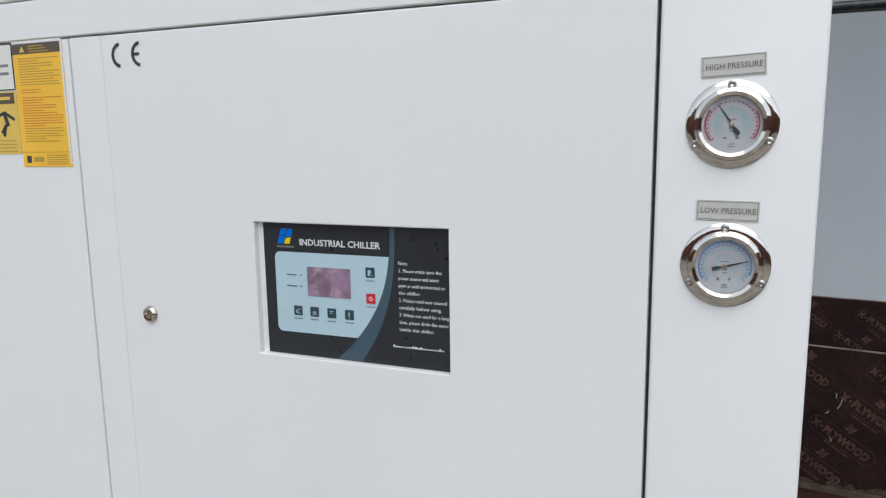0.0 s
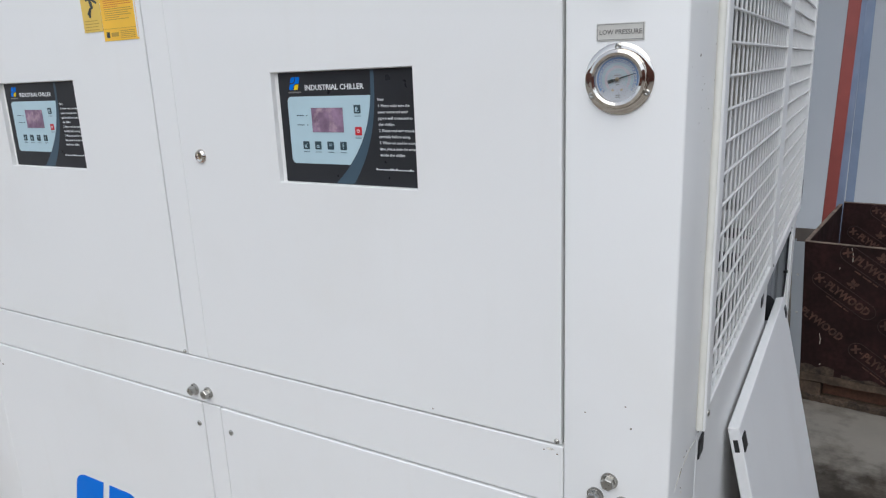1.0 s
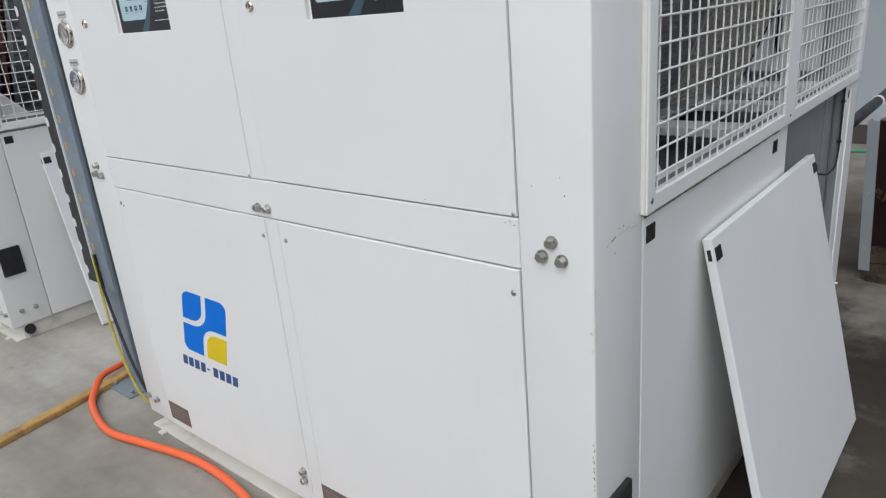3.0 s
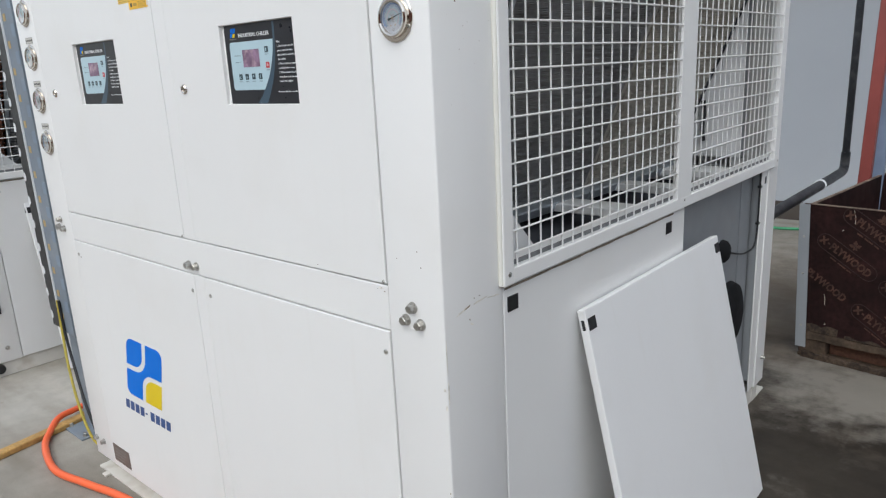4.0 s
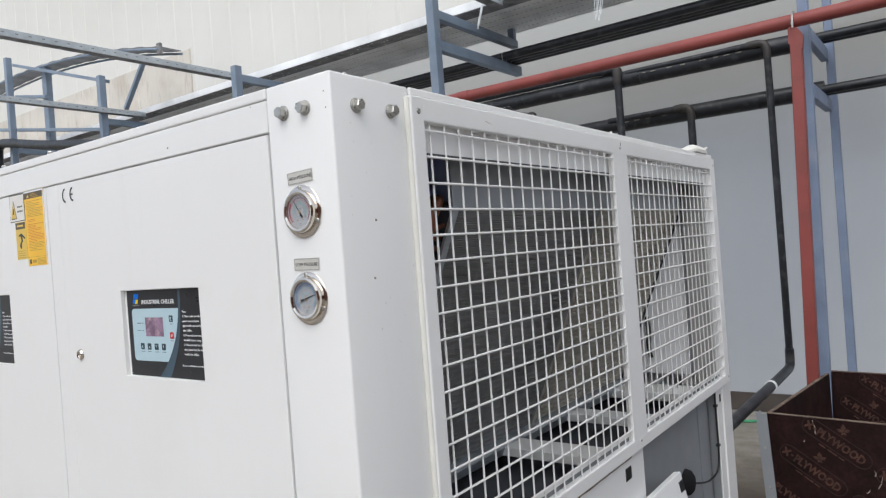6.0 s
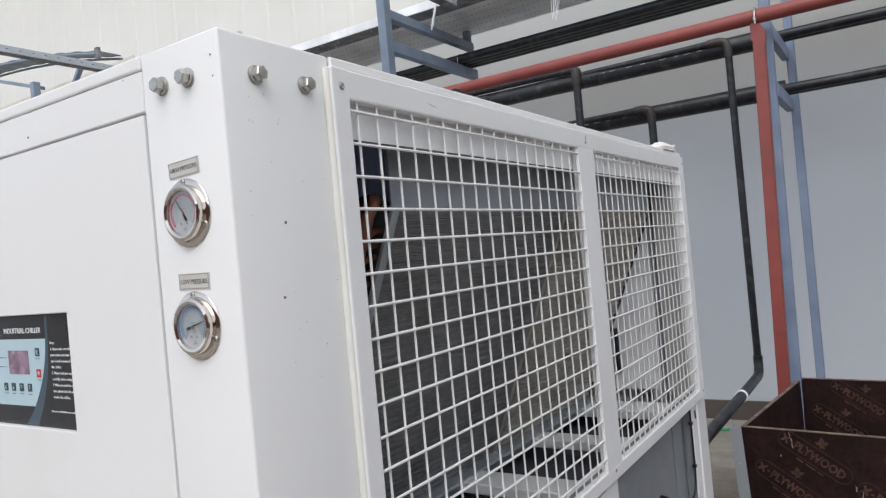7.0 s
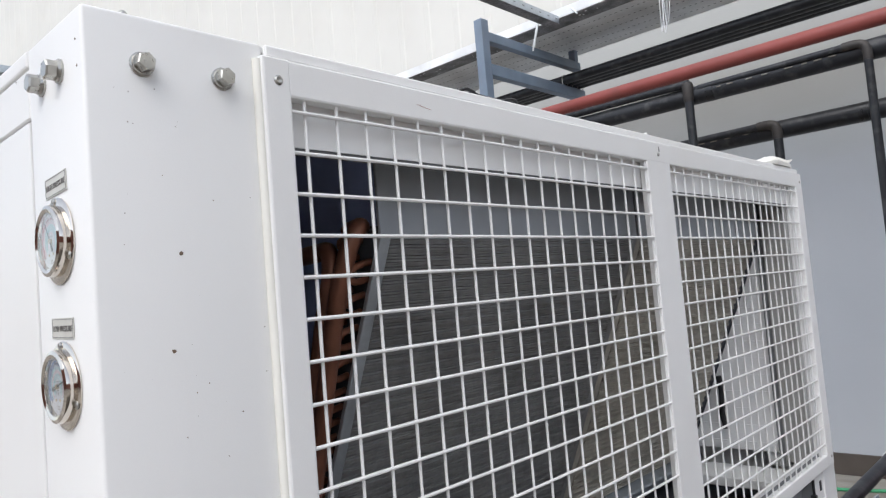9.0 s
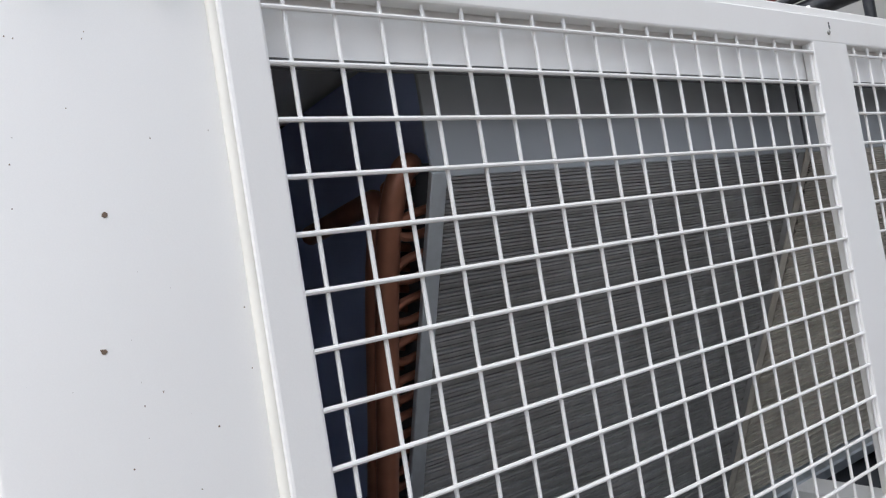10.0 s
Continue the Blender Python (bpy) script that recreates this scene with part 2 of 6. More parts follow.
M_CLADOLD = mat("streaked_old_cladding", (0.60, 0.56, 0.50), 0.6, var=0.08, scale=1.1, stain=(0.36, 0.29, 0.22), stain_amt=0.5, stain_scale=1.6, streak=(0.30, 0.23, 0.16), streak_amt=0.75)
M_REDWALL = mat("reddish_brown_render", (0.24, 0.10, 0.075), 0.8, var=0.15, scale=1.2, stain=(0.12, 0.07, 0.06), stain_amt=0.5, stain_scale=0.8)
M_SKIRT = mat("brown_skirting", (0.085, 0.07, 0.06), 0.7, var=0.2, scale=3)
M_TRAY = mat("galvanised_tray_sheet", (0.83, 0.84, 0.85), 0.5, 0.0, var=0.15, scale=3, stain=(0.25, 0.24, 0.23), stain_amt=0.4, stain_scale=2.5)
M_SLOT = mat("shaded_slot_grey", (0.2, 0.205, 0.21), 0.7, var=0.1)
M_RAGS = mat("white_plastic_sheet", (0.72, 0.71, 0.66), 0.4, var=0.08, scale=20)
M_SHEET = mat("translucent_roof_sheet", (0.16, 0.17, 0.18), 0.5, var=0.2, scale=2)
M_GREEN = mat("green_hose_rubber", (0.05, 0.35, 0.16), 0.4, var=0.1)
M_LEANWHITE = mat("white_removed_panel_coat", (0.78, 0.785, 0.79), 0.4, var=0.015, scale=1.7, grain=0.01, gscale=900, bump=0.02, bscale=420, stain=(0.6, 0.57, 0.5), stain_amt=0.10, stain_scale=4, streak=(0.55, 0.5, 0.4), streak_amt=0.08)


def mat_concrete():
    m, n, l, b = mat_new("stained_concrete")
    geo = n.new("ShaderNodeNewGeometry")

    def tex(sc, det, rough=0.55):
        t = n.new("ShaderNodeTexNoise")
        t.inputs["Scale"].default_value, t.inputs["Detail"].default_value, t.inputs["Roughness"].default_value = sc, det, rough
        l.new(geo.outputs["Position"], t.inputs["Vector"])
        return t.outputs["Fac"]

    def ramp(fac, stops):
        r = n.new("ShaderNodeValToRGB")
        e = r.color_ramp.elements
        e[0].position, e[0].color = stops[0][0], (*stops[0][1], 1)
        e[1].position, e[1].color = stops[-1][0], (*stops[-1][1], 1)
        for p, c in stops[1:-1]:
            k = e.new(p)
            k.color = (*c, 1)
        l.new(fac, r.inputs["Fac"])
        return r.outputs["Color"]

    base = ramp(tex(0.9, 8, 0.52), ((0.30, (0.19, 0.170, 0.142)), (0.46, (0.295, 0.272, 0.236)), (0.58, (0.375, 0.355, 0.318)), (0.74, (0.47, 0.452, 0.415))))
    fine = ramp(tex(19, 5), ((0.3, (0.90, 0.90, 0.89)), (0.7, (1.05, 1.045, 1.04))))
    # float marks drawn out along x, and a few dark spots
    st = n.new("ShaderNodeVectorMath")
    st.operation = "MULTIPLY"
    st.inputs[1].default_value = (1.1, 7.0, 1.0)
    l.new(geo.outputs["Position"], st.inputs[0])
    sx = n.new("ShaderNodeTexNoise")
    sx.inputs["Scale"].default_value, sx.inputs["Detail"].default_value = 1.0, 5.0
    l.new(st.outputs["Vector"], sx.inputs["Vector"])
    streak = ramp(sx.outputs["Fac"], ((0.32, (0.82, 0.80, 0.77)), (0.5, (1.0, 1.0, 1.0)), (0.72, (1.12, 1.11, 1.10))))
    spot = ramp(tex(5.5, 9, 0.7), ((0.26, (0.55, 0.5, 0.44)), (0.36, (1.0, 1.0, 1.0))))
    grit = ramp(tex(260, 3), ((0.35, (0.90, 0.90, 0.90)), (0.65, (1.06, 1.06, 1.06))))
    out = base
    for o in (fine, streak, spot, grit):
        mx = n.new("ShaderNodeMix")
        mx.data_type, mx.blend_type = "RGBA", "MULTIPLY"
        mx.inputs[0].default_value = 1.0
        l.new(out, mx.inputs[6])
        l.new(o, mx.inputs[7])
        out = mx.outputs[2]
    # a darker brown area with a ragged edge beside the cabinet
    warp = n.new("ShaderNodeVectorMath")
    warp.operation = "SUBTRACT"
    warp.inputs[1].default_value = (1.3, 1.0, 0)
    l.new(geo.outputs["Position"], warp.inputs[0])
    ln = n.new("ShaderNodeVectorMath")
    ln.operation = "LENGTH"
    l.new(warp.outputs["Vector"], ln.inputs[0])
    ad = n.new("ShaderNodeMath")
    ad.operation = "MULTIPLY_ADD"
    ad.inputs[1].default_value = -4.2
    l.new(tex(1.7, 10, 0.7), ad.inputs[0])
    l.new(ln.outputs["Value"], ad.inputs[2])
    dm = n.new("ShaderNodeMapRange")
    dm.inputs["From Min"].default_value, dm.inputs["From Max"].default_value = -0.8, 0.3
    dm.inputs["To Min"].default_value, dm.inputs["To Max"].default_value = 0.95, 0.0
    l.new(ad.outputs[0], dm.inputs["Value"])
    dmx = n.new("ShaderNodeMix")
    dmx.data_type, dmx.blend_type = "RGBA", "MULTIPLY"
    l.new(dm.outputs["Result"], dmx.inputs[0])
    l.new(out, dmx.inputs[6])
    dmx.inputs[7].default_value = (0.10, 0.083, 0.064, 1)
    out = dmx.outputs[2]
    # darker brown round the crate: dirt, plus shade put into the colour
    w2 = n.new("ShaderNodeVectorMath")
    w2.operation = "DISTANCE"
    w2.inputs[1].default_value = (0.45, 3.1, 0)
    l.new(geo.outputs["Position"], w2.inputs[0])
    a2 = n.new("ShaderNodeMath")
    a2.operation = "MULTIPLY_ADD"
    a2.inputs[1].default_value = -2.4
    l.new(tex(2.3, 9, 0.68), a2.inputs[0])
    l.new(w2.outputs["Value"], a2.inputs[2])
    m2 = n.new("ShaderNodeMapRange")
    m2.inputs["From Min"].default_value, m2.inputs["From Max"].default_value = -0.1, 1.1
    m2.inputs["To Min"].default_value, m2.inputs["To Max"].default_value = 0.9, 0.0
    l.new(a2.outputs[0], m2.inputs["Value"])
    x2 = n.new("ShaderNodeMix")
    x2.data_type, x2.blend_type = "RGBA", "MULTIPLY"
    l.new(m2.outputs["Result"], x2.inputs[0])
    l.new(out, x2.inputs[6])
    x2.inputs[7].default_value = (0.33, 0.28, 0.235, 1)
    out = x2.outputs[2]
    # pale dried dust before the crate, with a ragged edge
    w3 = n.new("ShaderNodeVectorMath")
    w3.operation = "DISTANCE"
    w3.inputs[1].default_value = (0.32, 2.33, 0)
    l.new(geo.outputs["Position"], w3.inputs[0])
    a3 = n.new("ShaderNodeMath")
    a3.operation = "MULTIPLY_ADD"
    a3.inputs[1].default_value = -1.0
    l.new(tex(6.5, 9, 0.66), a3.inputs[0])
    l.new(w3.outputs["Value"], a3.inputs[2])
    m3 = n.new("ShaderNodeMapRange")
    m3.inputs["From Min"].default_value, m3.inputs["From Max"].default_value = -0.34, -0.04
    m3.inputs["To Min"].default_value, m3.inputs["To Max"].default_value = 0.75, 0.0
    l.new(a3.outputs[0], m3.inputs["Value"])
    x3 = n.new("ShaderNodeMix")
    x3.data_type = "RGBA"
    l.new(m3.outputs["Result"], x3.inputs[0])
    l.new(out, x3.inputs[6])
    x3.inputs[7].default_value = (0.255, 0.235, 0.202, 1)
    out = x3.outputs[2]
    l.new(out, b.inputs["Base Color"])
    r = n.new("ShaderNodeMapRange")
    r.inputs["From Min"].default_value, r.inputs["From Max"].default_value = 0.35, 0.6
    r.inputs["To Min"].default_value, r.inputs["To Max"].default_value = 0.45, 0.85
    l.new(tex(1.3, 6), r.inputs["Value"])
    l.new(r.outputs["Result"], b.inputs["Roughness"])
    bp = n.new("ShaderNodeBump")
    bp.inputs["Strength"].default_value, bp.inputs["Distance"].default_value = 0.2, 0.004
    l.new(tex(45, 8, 0.7), bp.inputs["Height"])
    l.new(bp.outputs["Normal"], b.inputs["Normal"])
    return m


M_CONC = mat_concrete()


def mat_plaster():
    """Bluish white paint; ragged beige band high by the pipes: stain and painted-in shade."""
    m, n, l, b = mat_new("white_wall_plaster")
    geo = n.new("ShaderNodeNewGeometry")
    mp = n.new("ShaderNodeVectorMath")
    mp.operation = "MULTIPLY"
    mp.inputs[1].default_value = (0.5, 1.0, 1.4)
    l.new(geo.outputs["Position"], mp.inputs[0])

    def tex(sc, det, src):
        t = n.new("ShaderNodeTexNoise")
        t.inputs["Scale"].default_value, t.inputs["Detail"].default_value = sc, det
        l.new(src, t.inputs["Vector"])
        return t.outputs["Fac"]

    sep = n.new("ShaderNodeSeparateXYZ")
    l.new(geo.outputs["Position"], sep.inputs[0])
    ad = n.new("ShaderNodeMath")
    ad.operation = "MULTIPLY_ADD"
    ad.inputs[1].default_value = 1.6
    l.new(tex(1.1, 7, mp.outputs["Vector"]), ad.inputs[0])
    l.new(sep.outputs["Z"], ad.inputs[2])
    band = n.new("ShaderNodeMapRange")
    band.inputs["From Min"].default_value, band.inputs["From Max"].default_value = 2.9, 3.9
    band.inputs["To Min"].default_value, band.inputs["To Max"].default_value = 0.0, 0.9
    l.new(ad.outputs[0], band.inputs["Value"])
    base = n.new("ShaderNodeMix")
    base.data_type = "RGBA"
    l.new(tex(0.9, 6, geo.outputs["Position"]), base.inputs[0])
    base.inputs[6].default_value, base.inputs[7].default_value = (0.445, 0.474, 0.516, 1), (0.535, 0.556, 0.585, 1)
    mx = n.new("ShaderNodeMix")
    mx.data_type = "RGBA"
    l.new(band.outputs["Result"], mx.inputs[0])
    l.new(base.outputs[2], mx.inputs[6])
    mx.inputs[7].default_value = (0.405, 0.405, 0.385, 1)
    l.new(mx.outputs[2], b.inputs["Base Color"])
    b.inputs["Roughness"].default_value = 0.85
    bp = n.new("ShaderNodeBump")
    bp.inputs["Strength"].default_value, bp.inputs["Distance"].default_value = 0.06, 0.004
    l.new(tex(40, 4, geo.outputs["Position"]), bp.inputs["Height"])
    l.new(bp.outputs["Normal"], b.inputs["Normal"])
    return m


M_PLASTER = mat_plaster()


def mat_glass():
    m, n, l, b = mat_new("clear_gauge_glass")
    b.inputs["Base Color"].default_value = (1, 1, 1, 1)
    b.inputs["Transmission Weight"].default_value = 1.0
    b.inputs["Roughness"].default_value = 0.03
    b.inputs["IOR"].default_value = 1.3
    return m


M_GLASS = mat_glass()

# ---- shape helpers ----


def box(x0, x1, y0, y1, z0, z1, bevel=0.0, bm=None, seg=1):
    """A box, its edges rounded by bevel, added to bm or to a new bmesh."""
    b = bmesh.new()
    bmesh.ops.create_cube(b, size=1)
    for v in b.verts:
        v.co = (x0 + (v.co.x + 0.5) * (x1 - x0), y0 + (v.co.y + 0.5) * (y1 - y0), z0 + (v.co.z + 0.5) * (z1 - z0))
    if bevel:
        bmesh.ops.bevel(b, geom=b.edges[:], offset=bevel, segments=seg, affect="EDGES", profile=0.5)
    return join(bm, b)


def join(bm, b):
    if bm is None:
        return b
    me = bpy.data.meshes.new("tmp")
    b.to_mesh(me)
    b.free()
    bm.from_mesh(me)
    bpy.data.meshes.remove(me)
    return bm


def turned(b, m):
    bmesh.ops.transform(b, matrix=m, verts=b.verts)
    return b


def lathe(profile, n=32, bm=None):
    """A solid of revolution about z from (radius, height) pairs."""
    b = bmesh.new()
    rings = []
    for r, h in profile:
        if r < 1e-6:
            rings.append([b.verts.new((0, 0, h))])
        else:
            rings.append([b.verts.new((r * math.cos(2 * math.pi * i / n), r * math.sin(2 * math.pi * i / n), h)) for i in range(n)])
    for a, c in zip(rings, rings[1:]):
        for i in range(n):
            j = (i + 1) % n
            if len(a) == 1 and len(c) == 1:
                continue
            if len(a) == 1:
                b.faces.new((a[0], c[j], c[i])) if len(c) > 1 else None
            elif len(c) == 1:
                b.faces.new((a[i], a[j], c[0]))
            else:
                b.faces.new((a[i], a[j], c[j], c[i]))
    bmesh.ops.recalc_face_normals(b, faces=b.faces)
    return join(bm, b)


def rod(p, q, r, n=10, bm=None):
    p, q = Vector(p), Vector(q)
    d = q - p
    b = lathe(((0, 0), (r, 0), (r, d.length), (0, d.length)), n)
    turned(b, Matrix.Translation(p) @ d.to_track_quat("Z", "Y").to_matrix().to_4x4())
    return join(bm, b)


def curve_points(pts, steps=8):
    """A smooth line through the points."""
    P = [Vector(p) for p in pts]
    P = [2 * P[0] - P[1]] + P + [2 * P[-1] - P[-2]]
    out = []
    for a, b, c, d in zip(P, P[1:], P[2:], P[3:]):
        for i in range(steps):
            t = i / steps
            out.append(0.5 * (2 * b + (c - a) * t + (2 * a - 5 * b + 4 * c - d) * t * t + (3 * b - a - 3 * c + d) * t ** 3))
    return out + [P[-2]]


def tube(pts, r, n=10, steps=8, bm=None):
    """A round tube along a smooth line."""
    line = curve_points(pts, steps) if steps > 1 else [Vector(p) for p in pts]
    b = bmesh.new()
    rings = []
    up = Vector((0, 0, 1))
    side = None
    for i, p in enumerate(line):
        t = (line[min(i + 1, len(line) - 1)] - line[max(i - 1, 0)]).normalized()
        if side is None:
            side = t.cross(up if abs(t.z) < 0.9 else Vector((1, 0, 0))).normalized()
        side = (side - t * side.dot(t)).normalized()
        w = t.cross(side)
        rings.append([b.verts.new(p + r * (math.cos(2 * math.pi * k / n) * side + math.sin(2 * math.pi * k / n) * w)) for k in range(n)])
    for a, c in zip(rings, rings[1:]):
        for k in range(n):
            b.faces.new((a[k], a[(k + 1) % n], c[(k + 1) % n], c[k]))
    b.faces.new(rings[0][::-1])
    b.faces.new(rings[-1])
    bmesh.ops.recalc_face_normals(b, faces=b.faces)
    return join(bm, b)


def flat(outline, depth, bm=None):
    """A thin slab from an outline in x and z, its face at y = 0 and its back at y = depth."""
    b = bmesh.new()
    f = b.faces.new([b.verts.new((x, 0, z)) for x, z in outline])
    g = bmesh.ops.extrude_face_region(b, geom=[f])
    for v in g["geom"]:
        if isinstance(v, bmesh.types.BMVert):
            v.co.y += depth
    bmesh.ops.recalc_face_normals(b, faces=b.faces)
    return join(bm, b)


def rounded(x0, x1, z0, z1, r=(0, 0, 0, 0), n=6):
    """Outline of a rectangle with its own radius at bottom left, bottom right, top right, top left."""
    out = []
    for (cx, cz, a0), q in zip(((x0, z0, 180), (x1, z0, 270), (x1, z1, 0), (x0, z1, 90)), r):
        sx, sz = (1 if cx == x0 else -1), (1 if cz == z0 else -1)
        if q <= 0:
            out.append((cx, cz))
        else:
            for i in range(n + 1):
                a = radians(a0 + 90 * i / n)
                out.append((cx + sx * q + q * math.cos(a), cz + sz * q + q * math.sin(a)))
    return out


def mesh_of(name, bm, material, smooth=False):
    me = bpy.data.meshes.new(name)
    bm.to_mesh(me)
    bm.free()
    me.materials.append(material)
    if smooth:
        me.polygons.foreach_set("use_smooth", [True] * len(me.polygons))
        me.set_sharp_from_angle(angle=radians(38))
    return me


def part(name, bm, material, parent, label="", smooth=False):
    """ONE mesh object under a thing or a part."""
    ob = new(name, mesh_of(name, bm, material, smooth))
    ob.parent = parent
    return tagged(ob, label)


def piece(name, me, parent, m=None):
    """One more object on a mesh that alike pieces share."""
    ob = new(name, me)
    ob.parent = parent
    if m is not None:
        ob.matrix_basis = m
    return ob


def thing(name, label, category, group="", kind="", at=None):
    ob = new(name)
    ob.empty_display_size = 0.1
    if at is not None:
        ob.matrix_basis = at
    return tagged(ob, label, category, group, kind)


def solid(name, bm, material, label, category, group="", kind="", smooth=False, at=None):
    ob = new(name, mesh_of(name, bm, material, smooth))
    if at is not None:
        ob.matrix_basis = at
    return tagged(ob, label, category, group, kind)


def words(text, size, x, y, z, material, parent, name="lettering", width=None, align="LEFT", turn=0.0, bold=0.0, line=1.0):
    """Lettering on a front face: reads from left to right along x, its face towards -y."""
    cu = bpy.data.curves.new(name, "FONT")
    cu.body, cu.size, cu.align_x, cu.extrude, cu.resolution_u, cu.offset, cu.space_line = text, size, align, 0.0002, 2, bold, line
    tmp = bpy.data.objects.new(name, cu)
    scene.collection.objects.link(tmp)
    me = bpy.data.meshes.new_from_object(tmp.evaluated_get(bpy.context.evaluated_depsgraph_get()))
    bpy.data.objects.remove(tmp)
    bpy.data.curves.remove(cu)
    me.name = name
    xs = [v.co.x for v in me.vertices]
    sx = 1.0 if width is None else width / (max(xs) - min(xs))
    me.transform(pose(0, 0, 0, 90, 0, 0) @ Matrix.Diagonal((sx, 1, 1, 1)))
    me.materials.clear()
    me.materials.append(material)
    ob = new(name, me)
    ob.parent = parent
    ob.matrix_basis = pose(x, y, z, 0, turn, 0)
    return ob


# ---- the ground and the building behind ----
gb = bmesh.new()
for x, y in ((-150, -150), (150, -150), (150, 150), (-150, 150)):
    gb.verts.new((x, y, 0))
gb.faces.new(gb.verts[:])
solid("ground", gb, M_CONC, "grey-brown stained concrete yard floor with darker patches", "ground", kind="structure")

WALL_Y, WALL_TOP = 5.65, 3.86
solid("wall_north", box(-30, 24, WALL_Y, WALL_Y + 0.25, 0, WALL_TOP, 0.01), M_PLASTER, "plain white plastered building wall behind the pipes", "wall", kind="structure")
solid("trim", box(-30, 24, WALL_Y - 0.02, WALL_Y - 0.002, 0, 0.16, 0.004), M_SKIRT, "dark brown skirting band at the foot of the wall", "trim", kind="structure")


# unseen wall, added to give the polished gauges something brown to mirror
solid("wall_south", box(-30, 24, -13.2, -13.0, 0, 4.6, 0.01), M_REDWALL, "unseen plain reddish brown wall added for the gauges to reflect", "wall", kind="structure")
# unseen wall, added to hold back light on the faces towards +x
solid("wall_east", box(9.5, 9.7, -12.9, WALL_Y - 0.01, 0, 3.0, 0.01), M_REDWALL, "unseen plain brown wall added to dim light from the east", "wall", kind="structure")


def cladding(x0, x1, y, z0, z1, pitch=0.45):
    """Metal cladding with shallow upright ribs."""
    b = bmesh.new()
    pts = []
    x = x0
    while x < x1:
        pts += [(x, y), (x + pitch * 0.8, y), (x + pitch * 0.84, y - 0.008), (x + pitch * 0.96, y - 0.008)]
        x += pitch
    lo = [b.verts.new((px, py, z0)) for px, py in pts]
    hi = [b.verts.new((px, py, z1)) for px, py in pts]
    for i in range(len(pts) - 1):
        b.faces.new((lo[i], lo[i + 1], hi[i + 1], hi[i]))
    # its thickness
    g = bmesh.ops.extrude_face_region(b, geom=b.faces[:])
    for v in g["geom"]:
        if isinstance(v, bmesh.types.BMVert):
            v.co.y += 0.2
    bmesh.ops.recalc_face_normals(b, faces=b.faces)
    return b


solid("wall_cladding", cladding(-30, 24, WALL_Y + 0.06, WALL_TOP + 0.004, 11.0), M_CLAD, "cream ribbed metal cladding of the tall building with faint streaks", "wall", kind="structure")

solid("wall_cladding_2", cladding(-16.0, -8.6, WALL_Y + 0.045, WALL_TOP + 0.004, 4.95, 0.30), M_CLADOLD, "lower ribbed cladding with brown rust streaks behind the canopy", "wall", kind="structure")

# ---- the chiller ----
W, D, H = 1.825, 2.038, 1.884
BASE = 0.076
POST = 0.146
GAP = 0.002


def door_panel(x0, x1, z0, z1, hole, y=0.0, depth=0.018, recess=0.009):
    """A sheet door with a sunk window: four folded strips round the hole, and the sunk back."""
    hx0, hx1, hz0, hz1 = hole
    b = bmesh.new()
    o = [b.verts.new((x, y, z)) for x, z in ((x0, z0), (x1, z0), (x1, z1), (x0, z1))]
    i = [b.verts.new((x, y, z)) for x, z in ((hx0, hz0), (hx1, hz0), (hx1, hz1), (hx0, hz1))]
    k = [b.verts.new((x, y + recess, z)) for x, z in ((hx0, hz0), (hx1, hz0), (hx1, hz1), (hx0, hz1))]
    q = [b.verts.new((x, y + depth, z)) for x, z in ((x0, z0), (x1, z0), (x1, z1), (x0, z1))]
    for a in range(4):
        c = (a + 1) % 4
        b.faces.new((o[a], o[c], i[c], i[a]))
        b.faces.new((i[a], i[c], k[c], k[a]))
        b.faces.new((o[c], o[a], q[a], q[c]))
    b.faces.new(k)
    b.faces.new(q[::-1])
    bmesh.ops.recalc_face_normals(b, faces=b.faces)
    rim = [e for e in b.edges if abs(e.verts[0].co.y - y) < 1e-6 and abs(e.verts[1].co.y - y) < 1e-6 and len({v in o for v in e.verts}) == 1]
    bmesh.ops.bevel(b, geom=rim, offset=0.0015, segments=2, affect="EDGES", profile=0.5)
    return b


def hex_bolt(parent, m, r=0.0104):
    """Bolt head with washer, standing on z."""
    bolt = new("bolt", BOLT_WASHER)
    bolt.parent = parent
    bolt.matrix_basis = m @ Matrix.Diagonal((r / 0.0125, r / 0.0125, 1, 1))
    head = new("bolt_head", BOLT_HEAD)
    head.parent = bolt
    return bolt


BOLT_WASHER = mesh_of("washer", lathe(((0, 0), (0.0142, 0), (0.0142, 0.0018), (0.0125, 0.0022), (0.0118, 0.0046), (0, 0.0046)), 20), M_BOLT, True)
BOLT_HEAD = mesh_of("bolt_head", lathe(((0.0112, 0.0046), (0.0112, 0.0125), (0.0098, 0.0142), (0, 0.0142)), 6), M_BOLT)
SCREW_ME = mesh_of("screw", lathe(((0.0058, 0), (0.0056, 0.0012), (0.0035, 0.0026), (0.0012, 0.0022), (0, 0.0014)), 14), M_BOLT, True)
FRONT = pose(0, 0, 0, 90, 0, 0)


def on_front(x, z, y=0.0):
    return pose(x, y, z, 90, 0, 0)


def on_side(y, z, x=0.0):
    return pose(x, y, z, 0, 90, 0)


def ring_arc(r0, r1, a0, a1, n=24):
    """Outline of an arc band in x and z, angles in degrees clockwise from the top."""
    f = lambda r, a: (r * math.sin(radians(a)), r * math.cos(radians(a)))
    return [f(r1, a0 + (a1 - a0) * i / n) for i in range(n + 1)] + [f(r0, a1 + (a0 - a1) * i / n) for i in range(n + 1)]


def at_y(b, x, y, z, turn=0):
    return turned(b, pose(x, y, z, 0, turn, 0))


